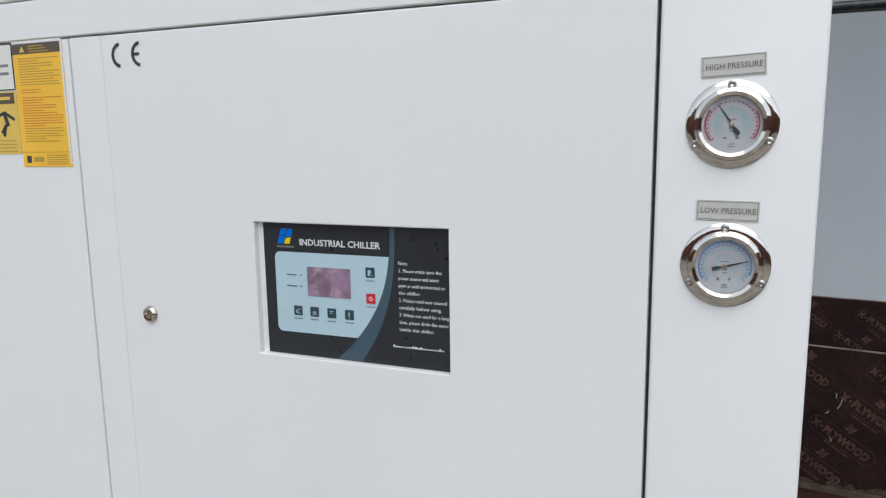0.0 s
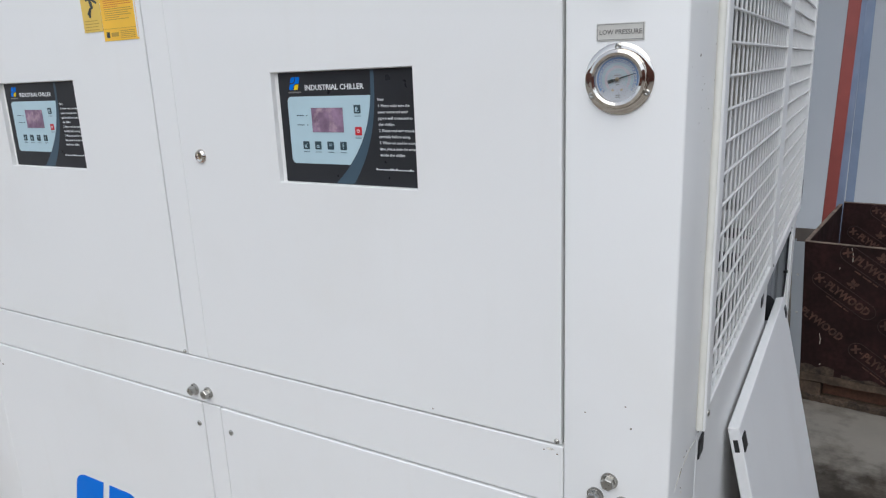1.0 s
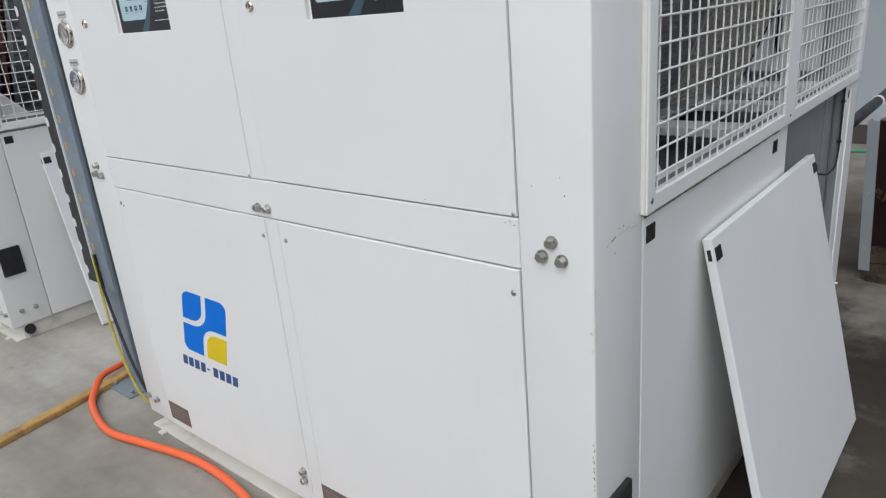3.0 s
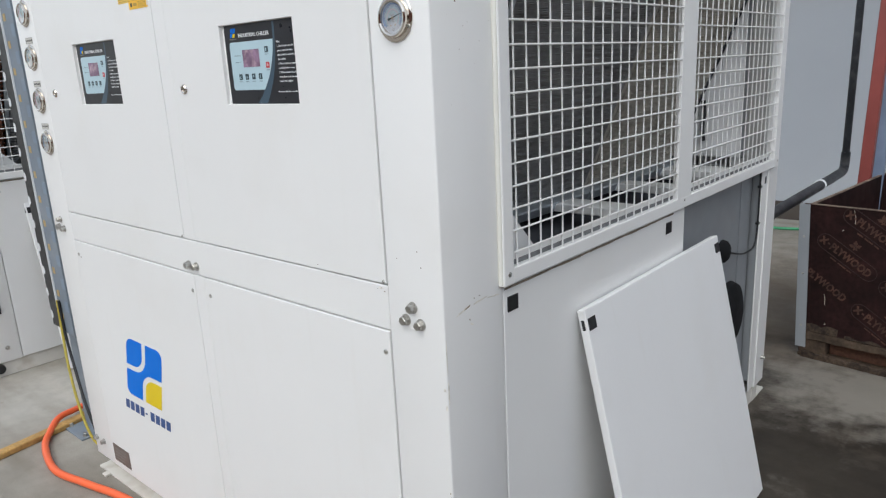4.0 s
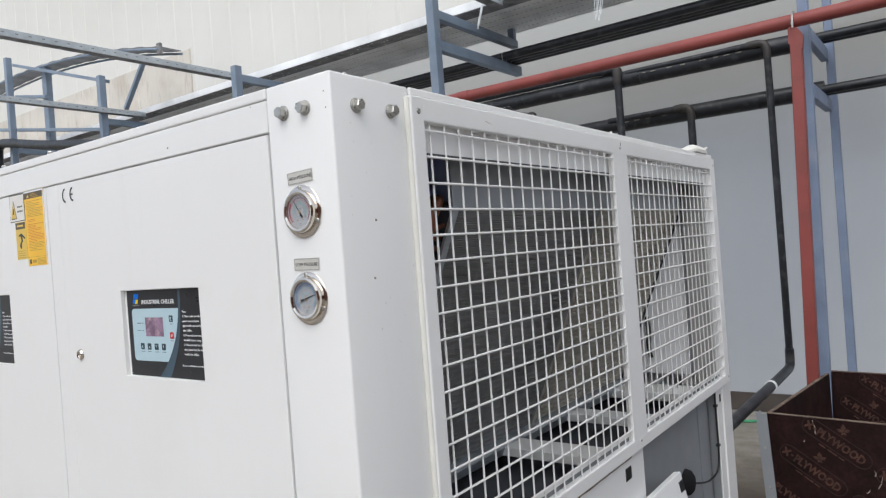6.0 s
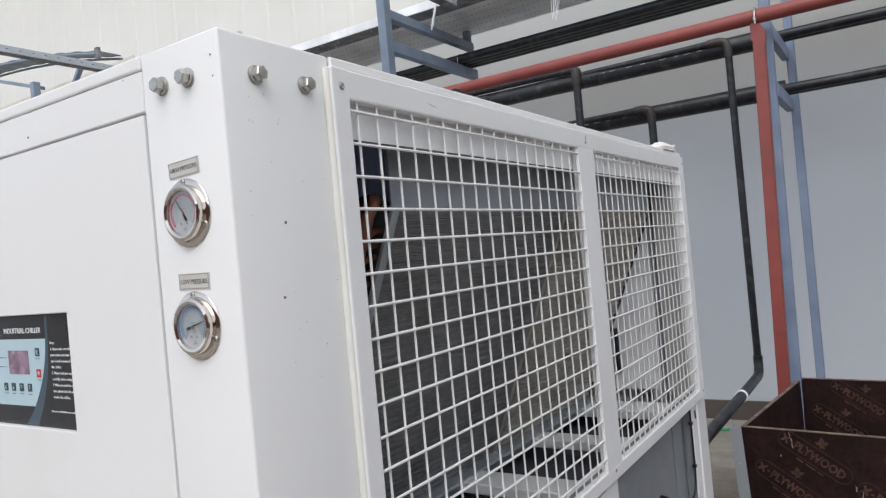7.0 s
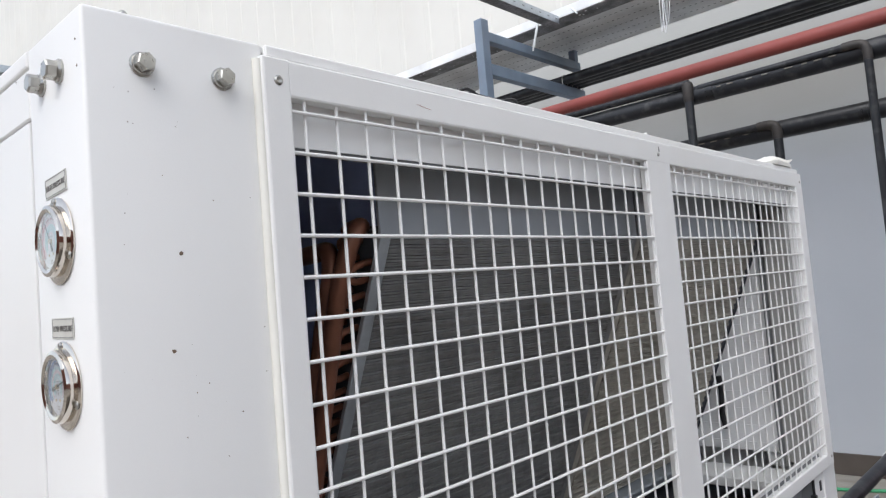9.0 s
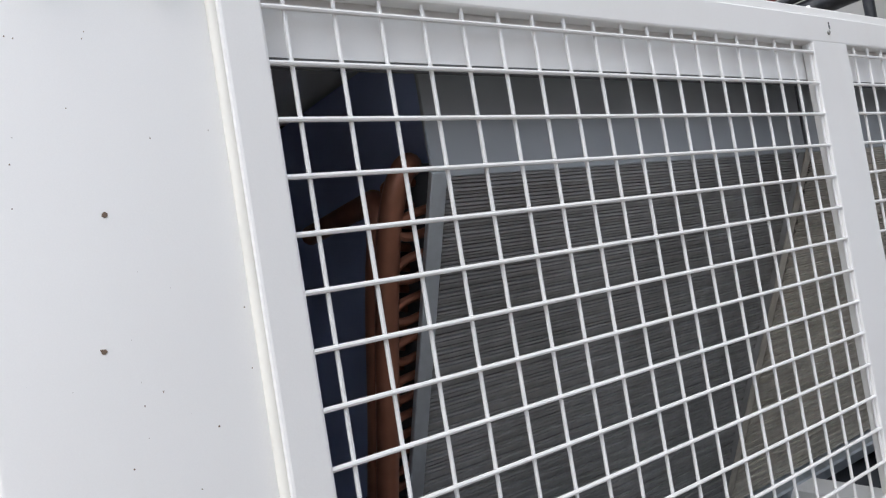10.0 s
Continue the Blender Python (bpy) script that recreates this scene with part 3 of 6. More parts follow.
def gauge(parent, x, z, kind, needle, tilt=0.0):
    """Panel gauge: polished flange, bezel, dial with scales, needle, glass and three screws."""
    g = part("pressure_gauge", turned(lathe(((0.030, 0), (0.0412, 0.0), (0.0415, 0.0012), (0.0402, 0.0022), (0.034, 0.003), (0.030, 0.003)), 56), on_front(0, 0)), M_STEEL, parent, "round pressure gauge with a polished steel flange", True)
    g.matrix_basis = pose(x, -0.0005, z, 0, tilt, 0)
    part("bezel", turned(lathe(((0.0335, 0.002), (0.0345, 0.007), (0.0335, 0.0105), (0.0302, 0.0118), (0.0270, 0.0106), (0.0264, 0.006)), 56), FRONT), M_STEEL, g, "polished steel bezel ring", True)
    part("dial", turned(lathe(((0, 0.0062), (0.029, 0.0062), (0.029, 0.001)), 48), FRONT), M_DIAL, g, "pale dial with fine scales")
    y = -0.0064
    if kind == "HIGH":
        bands = ((0.0228, 0.0246, -128, -52, M_DRED), (0.0228, 0.0246, 62, 128, M_DRED), (0.0236, 0.0240, -52, 62, M_DPINK), (0.0196, 0.0201, -130, 130, M_DPINK), (0.0160, 0.0165, -130, 130, M_DTEAL), (0.0128, 0.0133, -125, 125, M_DTEAL), (0.0098, 0.0102, -115, 115, M_DTEAL))
        inks = ((0.0216, M_DRED, 26), (0.0178, M_DPINK, 30), (0.0146, M_DTEAL, 24), (0.0114, M_DTEAL, 18), (0.0080, M_DPINK, 12))
    else:
        bands = ((0.0230, 0.0247, -122, 112, M_DBLUE), (0.0196, 0.0201, -130, 130, M_DBLUE), (0.0160, 0.0165, -130, 130, M_DTEAL), (0.0128, 0.0133, -125, 125, M_DPINK), (0.0098, 0.0102, -115, 115, M_DTEAL))
        inks = ((0.0216, M_DBLUE, 26), (0.0178, M_DTEAL, 30), (0.0146, M_DPINK, 24), (0.0114, M_DTEAL, 18), (0.0080, M_DTEAL, 12))
    for r0, r1, a0, a1, m in bands:
        part("scale_band", at_y(flat(ring_arc(r0, r1, a0, a1), 0.0004), 0, y - 0.0002, 0), m, g)
    rk = random.Random(len(kind))
    for rr, m, cnt in inks:
        nb = bmesh.new()
        for i in range(cnt):
            a = -128 + 256 * i / (cnt - 1)
            w = rk.uniform(0.0005, 0.0011)
            join(nb, turned(box(-w, w, -0.0002, 0.0002, rr - 0.0007, rr + 0.0007), pose(0, 0, 0, 0, a, 0)))
        part("scale_figures", at_y(nb, 0, y - 0.0001, 0), m, g)
    tb = bmesh.new()
    for i in range(45):
        a = -130 + 260 * i / 44
        long = 0.0034 if i % 4 == 0 else 0.0018
        t = box(-0.00018, 0.00018, -0.0002, 0.0002, 0.0205, 0.0205 + long)
        join(tb, turned(t, pose(0, 0, 0, 0, a, 0)))
    for k, (w, dz) in enumerate(((0.008, 0.0045), (0.005, -0.0035), (0.004, -0.0065), (0.005, -0.0185), (0.006, -0.0208))):
        box(-w / 2, w / 2, -0.0002, 0.0002, dz - 0.0005, dz + 0.0005, 0, tb)
    part("scale_ticks", at_y(tb, 0, y - 0.0001, 0), M_PRINTGREY, g)
    for sx in (-0.006, 0.0045):
        part("dial_rivet", turned(lathe(((0, 0.0009), (0.0014, 0.0007), (0.0015, 0)), 10), pose(sx, y, -0.0125, 90, 0, 0)), M_BRASS, g)
    nd = flat(((-0.00035, 0.0215), (0.00035, 0.0215), (0.0009, 0.002), (0.0009, -0.004), (0.0019, -0.0062), (0.0019, -0.0118), (-0.0019, -0.0118), (-0.0019, -0.0062), (-0.0009, -0.004), (-0.0009, 0.002)), 0.0004)
    part("needle", at_y(nd, 0, y - 0.0016, 0, needle), M_PRINTD, g, "black needle")
    part("hub", turned(lathe(((0.0023, 0.0), (0.0023, 0.0022), (0, 0.0026)), 16), pose(0, y, 0, 90, 0, 0)), M_BRASS, g)
    glass = part("glass", turned(lathe(((0, 0.0098), (0.0286, 0.0098), (0.0286, 0.0104), (0, 0.0104)), 40), FRONT), M_GLASS, g, "clear glass cover", True)
    glass.visible_shadow = False
    for a in (0, 118, 242):
        s = piece("screw", SCREW_ME, g, pose(0.0372 * math.sin(radians(a)), -0.0025, 0.0372 * math.cos(radians(a)), 90, 0, 0) @ Matrix.Diagonal((0.7, 0.7, 0.7, 1)))
    return g


def gauge_label(parent, x, z, text, tilt=0.0):
    lb = part("gauge_label", box(-0.0285, 0.0285, -0.0008, 0, -0.0098, 0.0098), M_LABEL, parent, "small metal plate that names the gauge")
    lb.matrix_basis = pose(x, -0.0003, z, 0, tilt, 0)
    fr = bmesh.new()
    for x0, x1, z0, z1 in ((-0.0272, 0.0272, 0.0082, 0.0088), (-0.0272, 0.0272, -0.0088, -0.0082), (-0.0272, -0.0266, -0.0082, 0.0082), (0.0266, 0.0272, -0.0082, 0.0082)):
        box(x0, x1, -0.0011, -0.0006, z0, z1, 0, fr)
    part("label_border", fr, M_PRINTGREY, lb)
    words(text, 0.0078, -0.0248, -0.0011, -0.0028, M_LABELINK, lb, width=0.0496)
    return lb


def sticker(parent, x0, x1, z0, z1, y):
    """Black control panel film with pale key field, display, keys and printed notes."""
    w, h = x1 - x0, z1 - z0
    s = part("control_panel", box(x0, x1, y - 0.001, y, z0, z1), M_STICK, parent, "black control panel film with a pale blue key field")
    X = lambda u: x0 + u * w
    Z = lambda v: z1 - v * h
    f = y - 0.0011
    # slate swoosh
    sw_r = [(X(0.725 - 0.19 * t ** 2.6), Z(0.002 + 0.995 * t)) for t in [i / 16 for i in range(17)]]
    sw_l = [(X(0.700 - 0.30 * t ** 2.6), Z(0.002 + 0.995 * t)) for t in [i / 16 for i in range(17)]]
    part("printed_swoosh", at_y(flat(sw_r + sw_l[::-1], 0.0003), 0, f, 0), M_STICKB, s, "slate blue printed sweep")
    # key field
    left = rounded(X(0.062), X(0.4), Z(0.825), Z(0.215), (0.008, 0, 0, 0.008))
    arc = [(X(0.700 - 0.30 * t ** 2.6) - 0.0005, Z(0.002 + 0.995 * t)) for t in [0.825 - i * 0.612 / 12 for i in range(13)]]
    out = [p for p in left if p[0] < X(0.3)]
    half = len(out) // 2
    outline = out[:half] + arc + out[half:]
    fld = part("key_field", at_y(flat(outline, 0.0003), 0, f - 0.0002, 0), M_PANELB, s, "pale blue key field")
    g = f - 0.0005
    dsp = part("display", box(X(0.247), X(0.487), g - 0.0004, g, Z(0.535), Z(0.318), 0.0), M_DISPLAY, fld, "display under purple protective film")
    icons = {
        "unit": ((-0.0030, -0.0006, -0.0032, 0.0030, 0), (0.0002, 0.0012, -0.0012, 0.0030, 0), (-0.0034, 0.0034, -0.0040, -0.0034, 0)),
        "bars": ((-0.0030, 0.0030, -0.0036, -0.0028, 0), (-0.0030, -0.0018, -0.0024, 0.0004, 0), (-0.0010, 0.0002, -0.0024, 0.0016, 0), (0.0012, 0.0030, 0.0016, 0.0026, 0)),
        "up": ((-0.0004, 0.0004, -0.0030, 0.0006, 0), (-0.0030, -0.0004, 0.0002, 0.0010, -35), (0.0004, 0.0030, 0.0002, 0.0010, 35), (-0.0030, 0.0030, -0.0036, -0.0030, 0)),
        "down": ((-0.0028, 0.0028, 0.0020, 0.0028, 0), (-0.0020, 0.0, -0.0010, -0.0002, 35), (0.0, 0.0020, -0.0010, -0.0002, -35)),
        "set": ((-0.0024, 0.0016, -0.0006, 0.0006, -45), (-0.0004, 0.0030, 0.0016, 0.0024, -45), (-0.0034, -0.0016, -0.0030, -0.0020, -45)),
    }
    for u, v, m, ic_name in ((0.594, 0.332, M_KEY, "unit"), (0.594, 0.522, M_KEYRED, "power"), (0.186, 0.655, M_KEY, "bars"), (0.280, 0.655, M_KEY, "up"), (0.377, 0.655, M_KEY, "down"), (0.475, 0.655, M_KEY, "set")):
        k = part("key", at_y(flat(rounded(-0.0062, 0.0062, -0.0062, 0.0062, (0.001,) * 4, 3), 0.0004), X(u), g - 0.0002, Z(v)), m, fld, "red start key" if m is M_KEYRED else "")
        if m is M_KEYRED:
            ic = flat(ring_arc(0.0018, 0.0026, 30, 330, 10), 0.0003)
            box(-0.0004, 0.0004, 0, 0.0003, 0.0008, 0.0034, 0, ic)
        else:
            ic = bmesh.new()
            for bx0, bx1, bz0, bz1, tn in icons[ic_name]:
                join(ic, turned(box(bx0, bx1, 0, 0.0003, bz0, bz1), pose(0, 0, 0, 0, tn, 0)))
        part("key_icon", at_y(ic, X(u), g - 0.0006, Z(v)), M_PRINTW if m is M_KEYRED else M_PANELB, k)
        part("printed_bar", box(X(u) - 0.006, X(u) + 0.006, g - 0.0003, g, Z(v) - 0.0106, Z(v) - 0.0098), M_STICKB, fld)
    for v in (0.385, 0.47):
        part("printed_bar", box(X(0.128), X(0.185), g - 0.0003, g, Z(v) - 0.0006, Z(v) + 0.0006), M_STICKB, fld)
        part("indicator", turned(lathe(((0, 0.0006), (0.001, 0.0006), (0.001, 0)), 8), pose(X(0.21), g, Z(v), 90, 0, 0)), M_KEY, fld)
    # plain emblem
    ex, ez, e = X(0.128), Z(0.098), 0.0092
    emblem(s, ex, ez, e, f - 0.0002, 1.05, 0.3)
    for i in range(9):
        part("printed_bar", box(X(0.078 + 0.011 * i), X(0.078 + 0.011 * i + 0.008), f - 0.0003, f, ez - 0.0145, ez - 0.0122), M_PRINTGREY, s)
    words("INDUSTRIAL CHILLER", 0.0112, X(0.208), f - 0.0002, Z(0.160), M_PRINTW, s, width=0.440 * w, bold=0.0002)
    lines = ("Note:", "1. Please make sure the", "power source and water", "pipe is well connected to", "the chiller.", "2. Please read user manual", "carefully before using.", "3. When not used for a long", "time, please drain the water", "inside the chiller.")
    for i, tx in enumerate(lines):
        words(tx, 0.0060, X(0.740), f - 0.0002, Z(0.265 + 0.0525 * i), M_PRINTW, s, width=min(0.25 * w, 0.25 * w * len(tx) / 27.0))
    rk = random.Random(6)
    for i in range(19):
        up = rk.choice((0.0, 0.0, 0.008))
        part("printed_bar", box(X(0.706 + 0.0138 * i), X(0.706 + 0.0138 * i + 0.0098), f - 0.0003, f, Z(0.860), Z(0.851 - up)), M_PRINTW, s)
    return s


def arc_pts(cx, cz, rx, rz, a0, a1, n=7):
    return [(cx + rx * math.cos(radians(a0 + (a1 - a0) * i / n)), cz + rz * math.sin(radians(a0 + (a1 - a0) * i / n))) for i in range(n + 1)]


def emblem(parent, cx, cz, e, y, wide=0.98, slant=0.2):
    """A square emblem: two blue fields parted by a pale curved gap, and a yellow corner field."""
    k, h, r = 0.92 * e, 1.05 * e, 0.28 * e
    ul = [(-k, 0.09 * e)] + arc_pts(-k + r, h - r, r, r, 180, 90) + [(-0.09 * e, h), (-0.09 * e, 0.5 * e)] + arc_pts(-0.5 * e, 0.5 * e, 0.41 * e, 0.41 * e, 0, -90)
    main = [(0.09 * e, h)] + arc_pts(k - r, h - r, r, r, 90, 0) + [(k, -0.02 * e)] + arc_pts(0.42 * e, -0.5 * e, 0.48 * e, 0.48 * e, 90, 180) + [(-0.06 * e, -h)] + arc_pts(-k + r, -h + r, r, r, 270, 180) + [(-k, -0.09 * e)] + arc_pts(-0.46 * e, 0.46 * e, 0.55 * e, 0.55 * e, -90, 0)
    ye = [(0.10 * e, -h), (k, -h), (k, -0.18 * e)] + arc_pts(0.48 * e, -0.56 * e, 0.38 * e, 0.38 * e, 90, 180)
    for o, m in ((ul, M_LOGOB), (main, M_LOGOB), (ye, M_LOGOY)):
        o = [(px * wide + slant * pz, pz) for px, pz in o]
        part("emblem_field", at_y(flat(o, 0.0003), cx, y, cz), m, parent, "bright blue emblem field" if m is M_LOGOB else "yellow emblem field")


def latch(parent, m):
    """Square black push latch on a panel; m maps z to outwards."""
    b = box(-0.017, 0.017, -0.019, 0.019, -0.002, 0.0016, 0.001)
    lt = part("latch", turned(b, m), M_BLACK, parent, "black plastic latch")
    return lt


def leaning_panel_parts(t):
    """A folded sheet panel, upright in its own frame: y along, z up, face towards +x."""
    b = box(-0.022, 0, 0, 0.868, 0, 0.893, 0.0025, seg=2)
    body = part("sheet", b, M_LEANWHITE, t)
    for yy in (0.022, 0.846):
        latch(t, pose(0.0005, yy, 0.855, 0, 90, 0) @ Matrix.Diagonal((0.9, 0.9, 1, 1)))
    slot = part("latch_slot", box(-0.016, -0.007, -0.0012, 0.002, 0.842, 0.868, 0.001), M_BLACK, t, "black slot in the panel's edge")


def grille(parent):
    """Removable mesh panel of the coil space: folded frame with a mid bar, welded wire on it."""
    g = new("grille_panel")
    g.parent = parent
    g.empty_display_size = 0.05
    tagged(g, "white framed wire mesh panel")
    X0, X1 = -0.006, 0.013
    y0, y1, z0, z1 = 0.177, 2.030, 1.012, 1.868
    a0, a1, b0, b1, s0, s1 = 0.2125, 1.043, 1.144, 1.972, 1.0465, 1.825
    fb = bmesh.new()
    box(X0, X1, y0, a0, z0, z1, 0.003, fb, 2)
    box(X0, X1, b1, y1, z0, z1, 0.003, fb, 2)
    box(X0, X1 - 0.0004, a0 - 0.003, b1 + 0.003, s1, z1 - 0.0006, 0.003, fb, 2)
    box(X0, X1 - 0.0004, a0 - 0.003, b1 + 0.003, z0 + 0.0006, s0, 0.003, fb, 2)
    box(X0 + 0.001, X1 - 0.0008, a1, b0, s0 - 0.004, s1 + 0.004, 0.002, fb, 2)
    part("frame", fb, M_WHITE, g, smooth=False)
    part("back_lip", box(X0 + 0.0003, -0.0005, a0 - 0.002, b1 + 0.002, 1.0580, 1.0705, 0.0008), M_WHITE, g, "white folded lip behind the wires")
    # added grey strip paints the shade inside the slot
    part("slot_backing", box(X0 + 0.0003, -0.0035, a0 - 0.002, b1 + 0.002, 1.040, 1.0576), M_SLOTGREY, g, "grey strip standing for the shade in the slot below the wires")
    # cream strip puts the sun on the frame's front edge into colour
    part("edge_bead", tube([(0.0045, y0 - 0.0012, z0 + 0.004), (0.0045, y0 - 0.0012, z1 - 0.004)], 0.0052, 12, 1), M_LITEDGE, g, "cream rounded strip standing for the sunlit edge of the panel", True)
    up = mesh_of("wire", rod((0, 0, s0 - 0.02), (0, 0, s1 + 0.02), 0.0021, 8), M_WHITE2, True)
    for k in range(39):
        if k not in (19, 20):
            piece("wire", up, g, pose(0.0062, 0.2328 + 0.0449 * k, 0))
    la = mesh_of("cross_wire", rod((0, a0 - 0.02, 0), (0, a1 + 0.012, 0), 0.0023, 8), M_WHITE2, True)
    lb = mesh_of("cross_wire", rod((0, b0 - 0.012, 0), (0, b1 + 0.02, 0), 0.0023, 8), M_WHITE2, True)
    for k in range(17):
        piece("cross_wire", la, g, pose(0.0096, 0, 1.8105 - 0.0458 * k))
        piece("cross_wire", lb, g, pose(0.0096, 0, 1.8105 - 0.0458 * k))
    for yy in (0.196, 1.093, 2.010):
        for zz in (1.842, 1.036):
            piece("screw", SCREW_ME, g, on_side(yy, zz, 0.0125) @ Matrix.Diagonal((0.7, 0.7, 1, 1) if yy > 1 else (1, 1, 1, 1)))
    part("keyhole", box(0.0118, 0.0129, 1.0965, 1.1005, 1.8475, 1.8585, 0.0004), M_GAPDARK, g, "small dark keyhole slot")
    sb = flat([(0.405, 1.8452), (0.412, 1.8462), (0.419, 1.8445), (0.4335, 1.8424), (0.4335, 1.8418), (0.418, 1.8437), (0.411, 1.8454)], 0.0004)
    part("scratch", turned(sb, pose(0.0128, 0, 0, 0, 0, 90)), M_SCRATCHRED, g, "short reddish scratch in the paint")
    return g


def coil(parent, y0, y1, flip=False, bends=True, fins=None):
    """One leaning finned coil of the V: corrugated fins on a dark core, end frames, return bends."""
    ct = new("condenser_coil")
    ct.parent = parent
    ct.empty_display_size = 0.05
    tagged(ct, "slanting finned condenser coil with dusty grey-brown fins")
    lean = math.degrees(math.atan(0.435))
    length = 0.70
    # in its own frame: x out, y along, z up the slope
    fr = pose(-0.08, 0, 1.682, 0, 0, 0) @ pose(0, 0, 0, 0, lean, 0) @ pose(0, 0, -length)
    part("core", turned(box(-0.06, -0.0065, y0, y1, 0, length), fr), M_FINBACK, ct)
    rng = random.Random(4)
    n = int(length / 0.0042)
    verts, faces = [], []
    for i in range(n):
        z = 0.0005 + i * 0.0042
        d = rng.uniform(-0.0004, 0.0004) + 0.0019 * math.sin(2 * math.pi * z / 0.0178)
        k = len(verts)
        for xx, zz in ((-0.006, z), (0.0 + d, z + 0.0003), (0.0 + d, z + 0.0031), (-0.006, z + 0.0034)):
            verts += [(xx, y0, zz), (xx, y1, zz)]
        for a in (0, 2, 4):
            faces.append((k + a, k + a + 1, k + a + 3, k + a + 2))
    me = bpy.data.meshes.new("fins")
    me.from_pydata(verts, [], faces)
    me.transform(fr)
    me.materials.append(fins or M_FIN)
    fo = new("fin_pack", me)
    fo.parent = ct
    tagged(fo, "fine grey-brown fins", kind="stuff")
    for ya in (y0 - 0.022, y1 + 0.002):
        if ya > 1.8:
            # near-black colour puts the shade of this gap into the frame
            part("end_frame", turned(box(-0.065, -0.012, ya, 1.932, -0.01, length + 0.004, 0.001), fr), M_FINBACK, ct, "end frame beside the end panel, shade put into its dark colour")
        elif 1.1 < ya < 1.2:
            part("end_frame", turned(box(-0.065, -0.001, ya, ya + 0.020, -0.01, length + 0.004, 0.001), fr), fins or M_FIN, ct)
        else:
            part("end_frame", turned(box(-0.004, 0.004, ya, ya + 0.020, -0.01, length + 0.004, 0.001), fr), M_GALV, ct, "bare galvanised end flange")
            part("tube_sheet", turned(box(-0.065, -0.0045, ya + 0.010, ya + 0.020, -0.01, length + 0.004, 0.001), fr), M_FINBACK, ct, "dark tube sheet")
    part("bottom_tray", turned(box(-0.07, 0.03, y0 - 0.02, y1 + 0.02, -0.04, -0.004, 0.004), fr), M_GALV, ct, "dull metal drip rail")
    if bends:
        bme = mesh_of("return_bend", tube([(0, 0.012, -0.0125), (0, -0.018, -0.012), (0, -0.034, 0.0), (0, -0.018, 0.012), (0, 0.012, 0.0125)], 0.0052, 8, 5), M_COPPER, True)
        for i in range(13):
            piece("return_bend", bme, ct, fr @ pose(-0.018, y0 - 0.016, 0.045 + 0.05 * i, 14, 0, 0))
            piece("return_bend", bme, ct, fr @ pose(-0.046, y0 - 0.016, 0.070 + 0.05 * i, -14, 0, 0))
    # bare plate that closes the top of the coil
    part("top_plate", box(-0.086, -0.080, y0 - 0.018, y1 + 0.02, 1.680, 1.86, 0.001), M_GALVP, ct, "pale grey closing plate above the fins")
    if flip:
        ct.matrix_basis = Matrix.Translation((-W, 0, 0)) @ Matrix.Diagonal((-1, 1, 1, 1))
    return ct


FANS = ((-W / 2, 0.66), (-W / 2, 1.47))


def roof_plate(x0, x1, y0, y1, z, t, holes, r, n=48):
    """A flat sheet with round openings; each opening sits in a square of its own, the rest is filled with strips."""
    b = bmesh.new()
    s = r + 0.03
    ys = [y0]

    def quad(xa, xb, ya, yb):
        b.faces.new([b.verts.new(p) for p in ((xa, ya, z), (xb, ya, z), (xb, yb, z), (xa, yb, z))])

    for hx, hy in holes:
        quad(x0, x1, ys[-1], hy - s)
        quad(x0, hx - s, hy - s, hy + s)
        quad(hx + s, x1, hy - s, hy + s)
        inn, out = [], []
        for i in range(n):
            a = 2 * math.pi * i / n
            u, v = math.cos(a), math.sin(a)
            k = s / max(abs(u), abs(v))
            inn.append(b.verts.new((hx + r * u, hy + r * v, z)))
            out.append(b.verts.new((hx + k * u, hy + k * v, z)))
        for i in range(n):
            b.faces.new((inn[i], out[i], out[(i + 1) % n], inn[(i + 1) % n]))
        ys.append(hy + s)
    quad(x0, x1, ys[-1], y1)
    bmesh.ops.remove_doubles(b, verts=b.verts, dist=1e-5)
    g = bmesh.ops.extrude_face_region(b, geom=b.faces[:])
    for v in g["geom"]:
        if isinstance(v, bmesh.types.BMVert):
            v.co.z += t
    bmesh.ops.recalc_face_normals(b, faces=b.faces)
    return b


